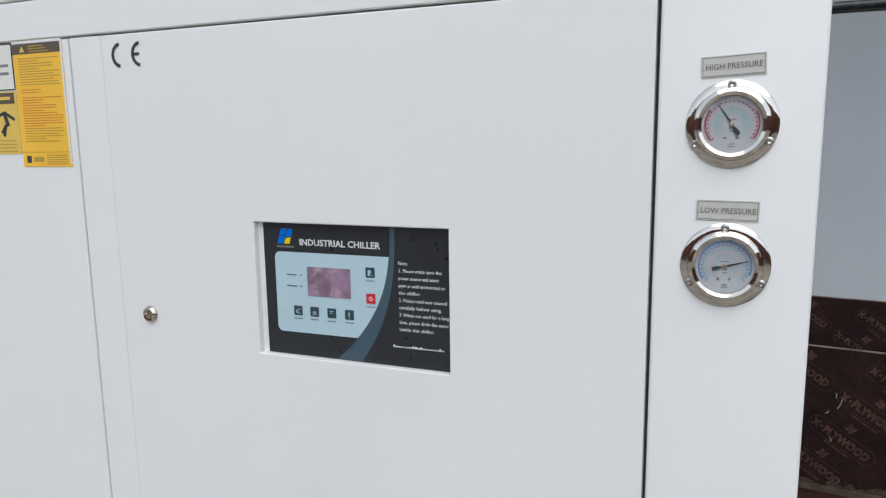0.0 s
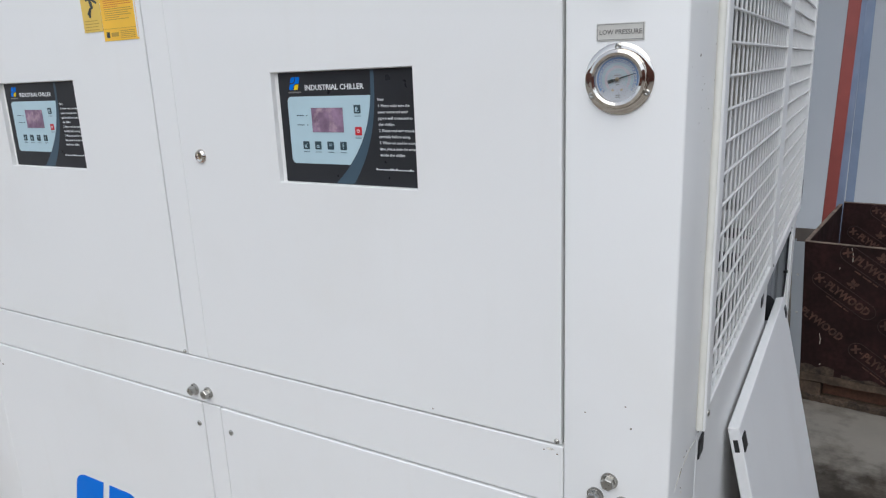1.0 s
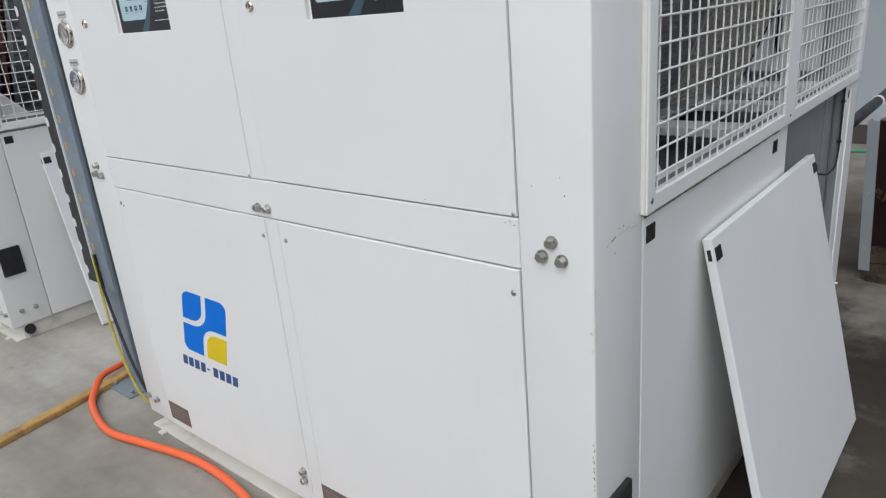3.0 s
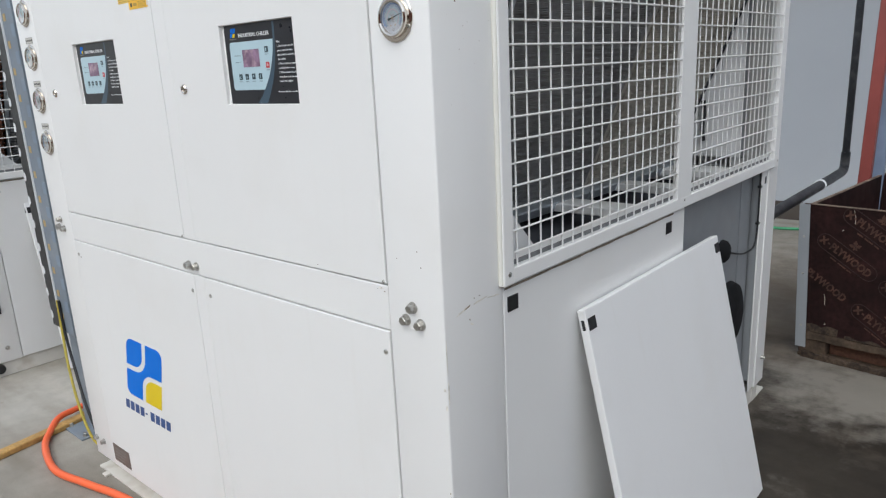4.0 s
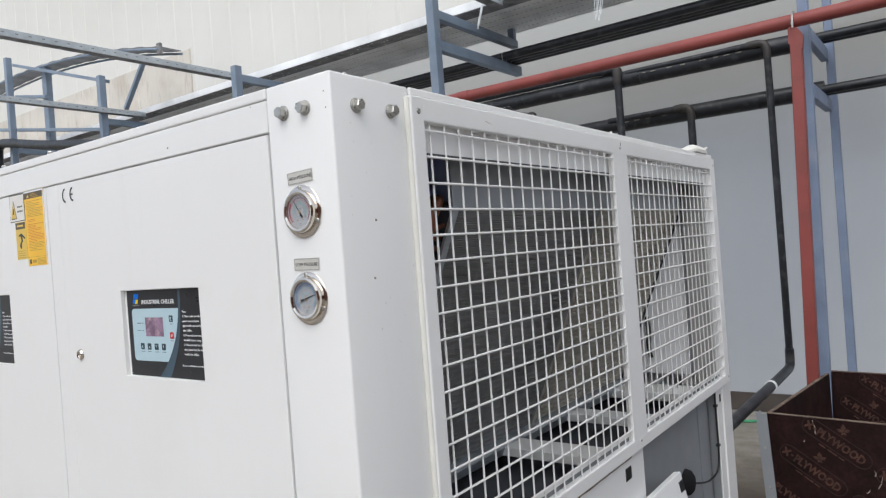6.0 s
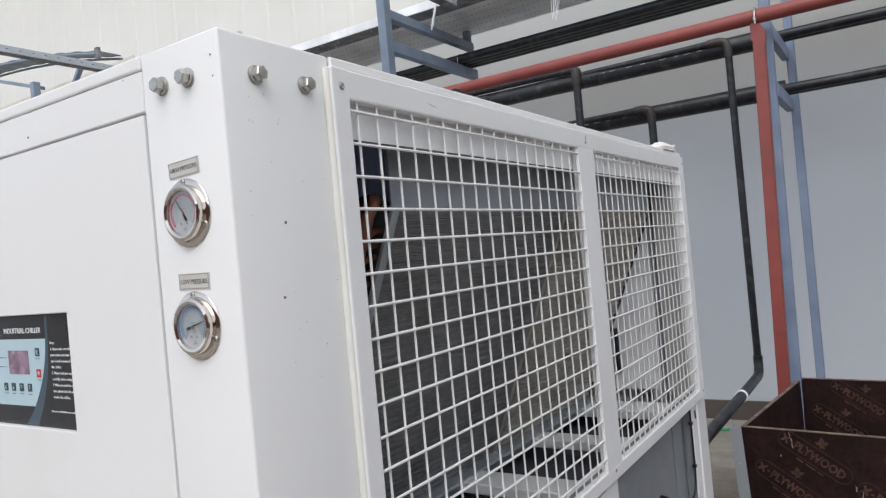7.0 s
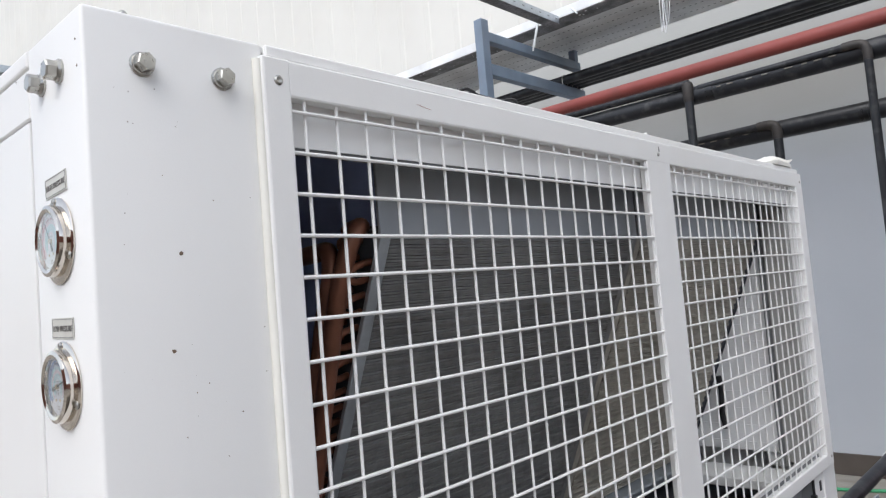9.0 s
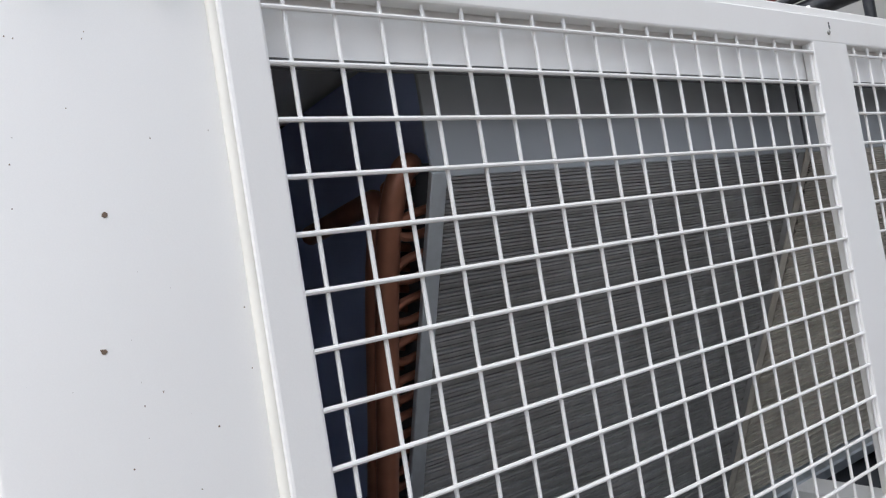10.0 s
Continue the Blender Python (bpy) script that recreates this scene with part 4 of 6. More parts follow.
def chiller():
    c = thing("chiller", "white sheet-metal industrial chiller cabinet with two control panels and mesh sides", "chiller", "chillers")
    x = lambda v: v
    # base
    rb = box(-W - 0.022, -0.01, 0.004, 0.07, 0.0, 0.008, 0.001)
    box(-W - 0.004, -0.01, 0.045, 0.07, 0.008, BASE, 0.001, rb)
    part("base_rail", rb, M_RAIL, c, "dusty off-white base rail")
    part("base_rail", box(-W + 0.01, -0.01, D - 0.07, D - 0.004, 0.0, BASE, 0.002), M_RAIL, c, "dusty off-white base rail")
    for xa, xb in ((-0.065, -0.012), (-W + 0.012, -W + 0.065)):
        part("base_rail", box(xa, xb, 0.071, D - 0.071, 0.0, BASE, 0.002), M_RAIL, c, "dusty off-white base rail")
    for xa in (-0.13, -W + 0.03):
        part("foot_plate", box(xa, xa + 0.12, D - 0.012, D + 0.092, 0, 0.010, 0.002), M_RAIL, c, "flat off-white foot plate")
        part("foot_plate", box(xa + 0.02, xa + 0.05, -0.018, 0.003, 0.002, 0.010, 0.001), M_RAIL, c)
    # corner posts
    for xa, xb in ((-POST, 0), (-W, -W + POST)):
        part("corner_post", box(xa, xb, 0, 0.187, BASE, H, 0.004, seg=3), M_WHITE, c, smooth=True)
        part("corner_post", box(xa, xb, D - 0.09, D, 1.008, H, 0.004, seg=3), M_WHITE, c, smooth=True)
    for sx, m in ((0, Matrix.Identity(4)), (1, Matrix.Translation((-W, 0, 0)) @ Matrix.Diagonal((-1, 1, 1, 1)))):
        pb = box(-0.016, 0.0, 1.962, 2.072, BASE, 1.0075, 0.003, seg=2)
        box(-POST, -0.0165, 2.054, 2.070, BASE, 1.0075, 0.002, pb)
        box(-0.011, -0.005, 1.897, 1.9615, BASE + 0.004, 1.0075, 0.002, pb)
        # added grey strip covers the slot behind the lip, which renders dark
        if sx:
            pb.transform(m)
            bmesh.ops.reverse_faces(pb, faces=pb.faces[:])
            part("post_return", box(-W + 0.0115, -W + 0.036, 1.899, 1.9035, BASE + 0.05, 1.003), M_INNER, c, "grey strip added to cover the dark slot behind the post's lip")
        else:
            part("post_return", box(-0.036, -0.0115, 1.899, 1.9035, BASE + 0.05, 1.003), M_INNER, c, "grey strip added to cover the dark slot behind the post's lip")
        part("rear_post", pb, M_WHITE, c, "white folded rear corner post with an inner lip")
    # dark gasket core behind the gaps
    part("gasket", box(-W + POST - 0.03, -POST + 0.03, 0.019, 0.03, BASE + 0.01, H - 0.03), M_GAPDARK, c, "dark gasket behind the door gaps")
    # unseen white sheet, added to bounce light into the coil space
    part("inner_lining", box(-W + POST - 0.02, -POST + 0.02, 0.031, 0.036, BASE + 0.01, H - 0.03), M_WHITE, c, "unseen white lining added to bounce light inside the front")
    i0, i1 = -W + POST + GAP, -POST - GAP
    part("top_band", box(i0 - 0.001, i1 + 0.001, 0.0, 0.018, 1.812, 1.864, 0.0015), M_WHITE, c)
    part("top_edge", box(i0 - 0.001, i1 + 0.001, -0.001, 0.05, 1.8655, H, 0.003, seg=2), M_WHITE, c)
    part("middle_band", box(i0 - 0.001, i1 + 0.001, 0.001, 0.018, 0.9435, 1.0375, 0.0015), M_WHITE, c)
    part("mullion", box(-0.9225, -0.8655, 0.001, 0.018, 1.040, 1.8095, 0.001), M_WHITE, c)
    part("mullion", box(-0.9005, -0.8515, 0.001, 0.018, BASE, 0.941, 0.001), M_WHITE, c)
    holes = ((-1.4205, -1.1535, 1.396, 1.569), (-0.634, -0.369, 1.394, 1.566))
    for (xa, xb), hole, lx in (((i0 - 0.0005, -0.9245), holes[0], -1.604), ((-0.8640, -POST - 0.0038), holes[1], -0.815)):
        d = part("door", door_panel(xa, xb, 1.041, 1.809, hole), M_WHITE, c, "flush white door with a sunk control panel")
        sticker(d, hole[0] + 0.0085, hole[1] - 0.0008, hole[2] + 0.0008, hole[3] - 0.0008, 0.0088)
        lk = part("lock", turned(lathe(((0, 0.002), (0.0045, 0.002), (0.0055, 0.0045), (0.009, 0.0055), (0.0115, 0.0035), (0.0125, 0)), 24), on_front(lx, 1.431)), M_STEEL, d, "round steel cam lock", True)
        part("key_core", turned(lathe(((0, 0.0032), (0.0042, 0.0032), (0.0042, 0)), 16), on_front(lx, 1.431)), M_BRASS, lk)
        for zz in (1.0455,):
            piece("screw", SCREW_ME, d, on_front(xb - 0.006, zz) @ Matrix.Diagonal((0.7, 0.7, 1, 1)))
    for xa, xb in ((i0 - 0.0005, -0.9025), (-0.8495, -POST - 0.004)):
        p = part("lower_panel", box(xa, xb, 0.0, 0.018, BASE, 0.940, 0.0015), M_WHITE, c, "flush white lower panel")
        for sx in (xa + 0.022, xb - 0.014):
            piece("screw", SCREW_ME, p, on_front(sx, 0.893))
    # printed mark on the door
    ce = part("printed_mark", at_y(flat(ring_arc(0.0122, 0.0165, 190, 350, 20), 0.0003), -0.8300, -0.0008, 1.782), M_PRINTD, c, "black printed conformity mark")
    eb = flat(ring_arc(0.0122, 0.0165, 190, 350, 20), 0.0003)
    box(-0.0155, -0.003, 0, 0.0003, -0.0018, 0.0018, 0, eb)
    part("printed_stroke", at_y(eb, -0.7960, -0.0008, 1.782), M_PRINTD, ce)
    # emblem on the lower panel
    emblem(c, -1.309, 0.541, 0.102, -0.0008, 1.24, 0.28)
    for i in range(9):
        bw, bh = (0.026, 0.017) if i != 4 else (0.014, 0.003)
        bar = [(px + 0.22 * pz, pz) for px, pz in ((0, -bh), (bw, -bh), (bw, bh), (0, bh))]
        part("printed_bar", at_y(flat(bar, 0.0005), -1.483 + i * 0.0345, -0.0008, 0.388), M_LOGOT, c, "navy printed bar below the emblem")
    for px in (-1.665, -0.852):
        rp_ = part("rating_plate", box(px, px + 0.126, -0.0012, 0.0002, 0.101, 0.170, 0.0004), M_PLATE, c, "small brown rating plate")
        for i in range(4):
            part("printed_bar", box(px + 0.013, px + 0.078 + 0.008 * i, -0.0016, -0.0011, 0.113 + i * 0.013, 0.1165 + i * 0.013), M_PRINTGREY, rp_)
    # warning sheets
    ws = part("warning_sheet", box(-1.032, -0.9355, -0.0009, -0.0002, 1.635, 1.811), M_ORANGE, c, "orange paper warning sheet with fine print")
    part("sheet_header", box(-1.032, -0.9385, -0.0012, -0.0008, 1.793, 1.807), M_HEADER, ws, "dark header band")
    part("sheet_edge", box(-0.9385, -0.9355, -0.0013, -0.0008, 1.638, 1.811), M_PRINTW, ws)
    part("sheet_edge", box(-1.032, -0.9385, -0.0013, -0.0008, 1.8072, 1.811), M_PRINTW, ws)
    tri = flat(((-0.005, -0.0036), (0.005, -0.0036), (0.0, 0.0048)), 0.0004)
    part("warning_triangle", at_y(tri, -1.012, -0.0016, 1.799), M_YELLOW, ws)
    for i in range(3):
        part("printed_bar", box(-1.0, -0.960 - 0.006 * i, -0.0015, -0.0011, 1.7952 + 0.0036 * i, 1.7966 + 0.0036 * i), M_OLIVETXT, ws)
    rng = random.Random(8)
    zz = 1.786
    while zz > 1.668:
        if rng.random() < 0.9:
            part("printed_bar", box(-1.022, -1.022 + rng.choice((0.040, 0.066, 0.074, 0.078)), -0.0012, -0.0008, zz, zz + 0.0012), M_RUSTTXT if 1.692 < zz < 1.744 else M_OLIVETXT, ws)
        zz -= 0.0036
    part("sheet_line", box(-1.0315, -0.936, -0.0012, -0.0008, 1.6555, 1.6562), M_OLIVETXT, ws)
    part("printed_mark", box(-1.024, -1.015, -0.0012, -0.0008, 1.6405, 1.6505), M_PRINTD, ws)
    part("printed_bar", box(-1.010, -0.990, -0.0012, -0.0008, 1.642, 1.649), M_OLIVETXT, ws)
    for i in range(5):
        part("printed_bar", box(-0.984, -0.944, -0.0012, -0.0008, 1.6385 + i * 0.003, 1.6397 + i * 0.003), M_OLIVETXT, ws)
    wa = part("warning_label", box(-1.112, -1.0335, -0.0009, -0.0002, 1.7445, 1.809), M_PRINTD, c, "white warning label with a yellow triangle and a dark rim")
    part("label_face", box(-1.1105, -1.035, -0.0012, -0.0008, 1.746, 1.8075), M_LABELW, wa, "white paper face")
    tri = flat(((-0.0155, -0.021), (0.0155, -0.021), (0.0, 0.025)), 0.0004)
    part("warning_rim", at_y(tri, -1.0905, -0.0014, 1.772), M_PRINTD, wa)
    tri = flat(((-0.0128, -0.019), (0.0128, -0.019), (0.0, 0.020)), 0.0004)
    part("warning_triangle", at_y(tri, -1.0905, -0.0018, 1.772), M_YELLOW, wa, "yellow warning triangle")
    part("warning_stroke", box(-1.0925, -1.0885, -0.0023, -0.0017, 1.762, 1.776), M_PRINTD, wa)
    for i in range(2):
        part("printed_bar", box(-1.071, -1.043, -0.0016, -0.0011, 1.766 + 0.011 * i, 1.770 + 0.011 * i), M_PRINTGREY, wa)
    wy = part("warning_label", box(-1.088, -1.0335, -0.0009, -0.0002, 1.653, 1.7425), M_YELLOW, c, "yellow warning label with a dark header and plain dark sign")
    part("label_header", box(-1.087, -1.038, -0.0013, -0.0008, 1.7255, 1.741), M_HEADER, wy)
    part("printed_bar", box(-1.078, -1.046, -0.0016, -0.0012, 1.731, 1.7355), M_YELLOW, wy)
    sg = bmesh.new()
    for x0, x1, z0, z1, cx, cz, tn in ((-0.0035, 0.0035, -0.011, 0.011, 0.001, 0.004, -18), (-0.0022, 0.0022, 0, 0.020, 0.001, 0.012, 118), (-0.0022, 0.0022, 0, 0.011, -0.002, 0.012, 255), (-0.0026, 0.0026, 0, 0.017, -0.001, -0.005, 196), (-0.0024, 0.0024, 0, 0.015, 0.000, -0.005, 222)):
        join(sg, turned(box(x0, x1, 0, 0.0004, z0, z1), pose(cx, 0, cz, 0, tn, 0)))
    part("plain_sign", at_y(sg, -1.060, -0.0013, 1.700), M_PRINTD, wy)
    for i in range(4):
        part("printed_bar", box(-1.083, -1.042 - 0.003 * (i % 2), -0.0013, -0.0008, 1.6565 + i * 0.0052, 1.6578 + i * 0.0052), M_OLIVETXT, wy)
    # gauges on both posts
    gauge(c, -0.078, 1.677, "HIGH", -32, -2)
    gauge_label(c, -0.079, 1.7315, "HIGH PRESSURE", -2.5)
    gauge(c, -0.078, 1.541, "LOW", 76, -2)
    gauge_label(c, -0.078, 1.5945, "LOW PRESSURE", 1.0)
    for k, gz in enumerate((1.683, 1.546, 1.409, 1.271)):
        gauge(c, -1.738, gz, "HIGH" if k % 2 == 0 else "LOW", -32 if k % 2 == 0 else 76)
        gauge_label(c, -1.738, gz + 0.054, "HIGH PRESSURE" if k % 2 == 0 else "LOW PRESSURE")
    # bolts
    for bx, bz in ((-0.1055, 1.836), (-0.0565, 1.836), (-W + 0.1055, 1.836), (-W + 0.0565, 1.836)):
        hex_bolt(c, on_front(bx, bz) @ pose(0, 0, 0, 0, 0, bx * 900))
    for x0 in (-0.079, -W + 0.0675):
        for dx, bz in ((0, 1.005), (0.0195, 0.974), (-0.0195, 0.977)):
            hex_bolt(c, on_front(x0 + dx, bz) @ pose(0, 0, 0, 0, 0, (x0 + dx) * 1700))
    for bx in (-0.9175, -0.8790):
        hex_bolt(c, on_front(bx, 0.9665, 0.001) @ pose(0, 0, 0, 0, 0, bx * 800))
    for bz in (0.181, 0.151):
        hex_bolt(c, on_front(-0.925, bz) @ pose(0, 0, 0, 0, 0, bz * 900), 0.011)
    for bx in (-W + 0.022, -W + 0.082, -0.022, -0.082):
        hex_bolt(c, on_front(bx, 0.148) @ pose(0, 0, 0, 0, 0, bx * 700), 0.010)
    for by in (0.059, 0.142):
        hex_bolt(c, on_side(by - 0.006, 1.836) @ pose(0, 0, 0, 0, 0, by * 800))
    # side: panel, rails, grille
    sp = part("side_panel", box(-0.022, 0.0, 0.190, 1.130, BASE + 0.004, 1.006, 0.0025, seg=2), M_WHITE, c, "white lower side panel with black latches")
    for yy in (0.221, 1.014):
        latch(sp, pose(0.0005, yy, 0.966, 0, 90, 0))
    latch(c, pose(-0.0045, 1.936, 0.968, 0, 90, 0) @ Matrix.Diagonal((0.8, 0.36, 1, 1)))
    hex_bolt(c, on_side(2.030, 0.190) @ pose(0, 0, 0, 0, 0, 20), 0.008)
    part("side_rail", box(-0.017, -0.0066, 0.188, D - 0.092, 1.0075, 1.03, 0.001), M_WHITE, c)
    part("side_rail", box(-0.045, -0.0088, 0.188, D - 0.092, 1.803, H - 0.004, 0.002), M_WHITE, c)
    part("lip_strip", box(-0.0086, -0.0066, 0.188, D - 0.092, 1.775, 1.862), M_WHITE, c, "white folded lip behind the mesh")
    # dark strip draws the shaded gap below the lip
    part("lip_gasket", box(-0.014, -0.0068, 0.190, D - 0.092, 1.7675, 1.7745), M_GAPDARK, c, "black strip drawn as the shade line under the folded lip")
    part("side_rail", box(-0.060, -0.008, 1.132, 1.890, BASE, BASE + 0.014, 0.002), M_INNER, c)
    mr = random.Random(5)
    part("grime_line", turned(flat([(0.192 + 0.0305 * i, 1.0012 - 0.0026 * mr.random() * (1.3 - abs(i - 15) / 15)) for i in range(29)] + [(1.0460, 1.0052), (0.192, 1.0052)], 0.0006), pose(0.0006, 0, 0, 0, 0, 90)), M_GRIME, c, "brown grime in the seam")
    # small rust and grime marks on the corner post
    marks = bmesh.new()
    stains = bmesh.new()

    def blot(w, h, n=9):
        return [(w * math.cos(2 * math.pi * i / n) * mr.uniform(0.55, 1.1), h * math.sin(2 * math.pi * i / n) * mr.uniform(0.5, 1.1)) for i in range(n)]

    for y, z, w, h, turn in ((0.072, 1.000, 0.011, 0.0026, -14), (0.092, 1.013, 0.0022, 0.0018, 0), (0.109, 1.0135, 0.0022, 0.0018, 0), (0.076, 0.973, 0.0035, 0.0014, 30)):
        join(marks, turned(flat(blot(w, h), 0.0006), pose(0.0004, y, z, 0, 0, 90) @ pose(0, 0, 0, 0, turn, 0)))
    for y, z, w, h, turn in ((0.055, 0.9965, 0.020, 0.0035, -16), (0.110, 1.003, 0.030, 0.0022, -6), (0.155, 1.000, 0.022, 0.002, 4), (0.004, 0.84, 0.0022, 0.030, 0), (0.003, 0.92, 0.0016, 0.045, 0), (0.082, 0.962, 0.007, 0.0022, 25)):
        join(stains, turned(flat(blot(w, h, 13), 0.0004), pose(0.0003, y, z, 0, 0, 90) @ pose(0, 0, 0, 0, turn, 0)))
    for x, z, w, h in ((-0.052, 1.0895, 0.0018, 0.0018), (-0.166, 1.031, 0.008, 0.0022), (-0.0035, 0.812, 0.003, 0.008), (-0.006, 0.850, 0.0035, 0.0045)):
        join(stains if w > 0.0025 else marks, turned(flat(blot(w, h), 0.0004), pose(x, -0.0003, z)))
    tagged(part("grime_marks", marks, M_GRIME, c, "small brown grime marks on the paint"), kind="stuff")
    tagged(part("rust_marks", stains, M_RUSTMARK, c, "faint ochre rust marks on the paint"), kind="stuff")
    grille(c)
    part("terminal_cover", box(-0.002, 0.012, 0.032, 0.130, 0.337, 0.475, 0.003), M_BLACK, c, "black plastic terminal cover")
    # black disc stands for the dark round hole in the base
    part("drain_cap", turned(lathe(((0, 0.012), (0.024, 0.012), (0.026, 0.0), (0.026, -0.01)), 24), on_side(0.075, 0.045, -0.010)), M_BLACK, c, "round black disc standing for a hole in the base", True)
    for by in (0.06, 0.125):
        hex_bolt(c, on_side(by, 0.150) @ pose(0, 0, 0, 0, 0, by * 700), 0.010)
    # far side, back, roof
    part("far_side_panel", box(-W + 0.002, -W + 0.020, 0.190, D - 0.092, BASE, H - 0.01, 0.002), M_WHITE, c)
    part("back_panel", box(-W + POST, -POST, D - 0.022, D - 0.004, BASE, H - 0.006, 0.002), M_WHITE, c)
    # inside the coil space
    part("inner_back", box(-0.60, -0.105, D - 0.100, D - 0.094, 1.05, 1.80, 0.001), M_ENDWHITE, c, "white inner end panel")
    # thin bars stand for the shadow lines of the mesh wires on this panel
    lv = mesh_of("louvre", box(-0.50, -0.108, D - 0.1014, D - 0.1002, 0, 0.0022, 0.0005), M_ENDWHITE)
    for k in range(14):
        piece("louvre", lv, c, pose(0, 0, 1.075 + 0.0505 * k))
    # darker strip between the end panel and the corner sheet
    part("inner_gasket", box(-0.104, -0.084, D - 0.108, D - 0.094, 1.05, 1.80, 0.001), M_INNER, c)
    part("inner_back_post", box(-0.083, -0.012, D - 0.118, D - 0.094, 1.03, 1.779, 0.001), M_OLIVE, c, "dusty olive-grey inner corner sheet")
    vee = [(-0.09, 1.86), (-0.09, 1.68), (-0.385, 1.0), (-W + 0.385, 1.0), (-W + 0.09, 1.68), (-W + 0.09, 1.86)]
    part("coil_end_plate", at_y(flat(vee, 0.004), 0, 0.455, 0), M_NAVY, c, "dark blue sheet between the coils")
    # far plate takes the near-black colour so the gap reads as shade
    part("coil_end_plate", at_y(flat(vee, 0.004), 0, D - 0.121, 0), M_FINBACK, c, "sheet between the coils' far ends, coloured near black as shade")
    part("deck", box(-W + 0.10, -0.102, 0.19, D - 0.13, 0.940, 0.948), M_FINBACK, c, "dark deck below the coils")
    for yy, ww in ((0.30, 0.18), (0.99, 0.10), (1.39, 0.08), (1.80, 0.14)):
        part("cross_bar", box(-W + 0.05, -0.046, yy - ww / 2, yy + ww / 2, 0.995, 1.022, 0.003), M_WHITE, c)
    gs = flat(((-0.16, 0), (0, 0), (0, 0.15)), 0.004)
    part("gusset", turned(gs, pose(-0.047, 0.215, 1.022, 0, 0, 0)), M_WHITE, c, "white corner gusset")
    gs = flat(((0, 0), (0.205, 0), (0, 0.215)), 0.004)
    part("gusset", turned(gs, pose(-0.050, 0.20, 1.024, 0, 0, 90)), M_WHITE, c, "white corner gusset")
    for mirrored in (False, True):
        coil(c, 0.428, 1.128, mirrored)
        coil(c, 1.174, 1.864, mirrored, False, M_FINOLIVE)
    hd = new("header_pipes")
    hd.parent = c
    hd.empty_display_size = 0.05
    part("copper_pipe", tube([(-0.36, 0.372, 1.05), (-0.24, 0.372, 1.35), (-0.175, 0.372, 1.56), (-0.155, 0.376, 1.63), (-0.165, 0.384, 1.668), (-0.205, 0.390, 1.672), (-0.38, 0.395, 1.66)], 0.0135, 12), M_COPPER, hd, "copper header pipe", True)
    part("copper_pipe", tube([(-0.33, 0.372, 1.02), (-0.215, 0.372, 1.36), (-0.145, 0.372, 1.58), (-0.118, 0.378, 1.66), (-0.110, 0.393, 1.695), (-0.122, 0.41, 1.702), (-0.16, 0.42, 1.70)], 0.0135, 12), M_COPPER, hd, "copper header pipe", True)
    # lower space behind the missing panel
    part("inner_partition", box(-0.052, -0.045, 1.072, 2.052, BASE + 0.05, 1.004, 0.001), M_INNER, c, "grey inner partition sheet")
    part("fold", box(-0.0448, -0.041, 1.776, 1.874, BASE + 0.05, 1.003, 0.0015), M_INNER, c, "raised grey fold of the partition")
    part("fold", box(-0.0448, -0.036, 1.905, 2.050, BASE + 0.05, 1.003, 0.002), M_INNER, c, "raised grey fold of the partition")
    part("inner_floor", box(-0.087, -0.012, 1.134, 1.888, BASE + 0.0145, BASE + 0.030, 0.001), M_INNER, c)
    for yy, zz in ((1.935, 0.250), (1.955, 0.185)):
        piece("screw", SCREW_ME, c, on_side(yy, zz, -0.036))
    part("pipe_end", turned(lathe(((0.0, 0.062), (0.028, 0.060), (0.040, 0.050), (0.044, 0.035), (0.043, 0.0)), 32), on_side(1.600, 0.752, -0.078)), M_MATTFOAM, c, "black insulated pipe end", True)
    part("vessel_end", turned(lathe(((0.0, 0.072), (0.10, 0.069), (0.128, 0.058), (0.136, 0.036), (0.136, 0.0)), 44), on_side(1.690, 0.475, -0.080)), M_MATTFOAM, c, "black insulated vessel end", True)
    part("drain_tube", tube([(-0.256, 1.920, 1.275), (-0.252, 1.922, 1.22), (-0.256, 1.920, 1.165), (-0.250, 1.922, 1.115)], 0.009, 8), M_BLACK, c, "short black drain tube at the coil end", True)
    part("cable", tube([(-0.03, 1.61, 0.748), (-0.014, 1.679, 0.729), (-0.012, 1.745, 0.714), (-0.012, 1.801, 0.710), (-0.012, 1.858, 0.712), (-0.010, 1.880, 0.740), (-0.009, 1.8875, 0.79), (-0.009, 1.889, 0.88), (-0.009, 1.8875, 1.004)], 0.0036, 8), M_BLACK, c, "thin black cable running up the post", True)
    for zz in (0.80, 0.945):
        part("cable_clip", box(-0.016, -0.002, 1.880, 1.8935, zz, zz + 0.009, 0.001), M_BLACK, c, "black cable clip")
    # roof with unseen fan guards; the openings are cut to let daylight in
    part("roof", roof_plate(-W + 0.004, -0.004, 0.051, D - 0.004, H - 0.0085, 0.007, FANS, 0.35), M_WHITE, c, "white roof sheet with two round fan openings")
    part("roof_edge", box(-0.0036, 0.0035, 0.188, D - 0.002, 1.8695, H - 0.0004, 0.002), M_WHITE, c)
    for fx, fy in FANS:
        f = new("fan_guard")
        f.parent = c
        f.matrix_basis = pose(fx, fy, H - 0.0015)
        tagged(f, "low black wire fan guard")
        part("fan_ring", lathe(((0.34, 0), (0.40, 0), (0.372, 0.018), (0.368, 0.05), (0.36, 0.05), (0.34, 0.01)), 48), M_BLACK, f, smooth=True)
        wire = mesh_of("guard_wire", tube([(0.372, 0, 0.045), (0.36, 0, 0.062), (0.25, 0, 0.082), (0.06, 0, 0.09)], 0.003, 6, 5), M_BLACK, True)
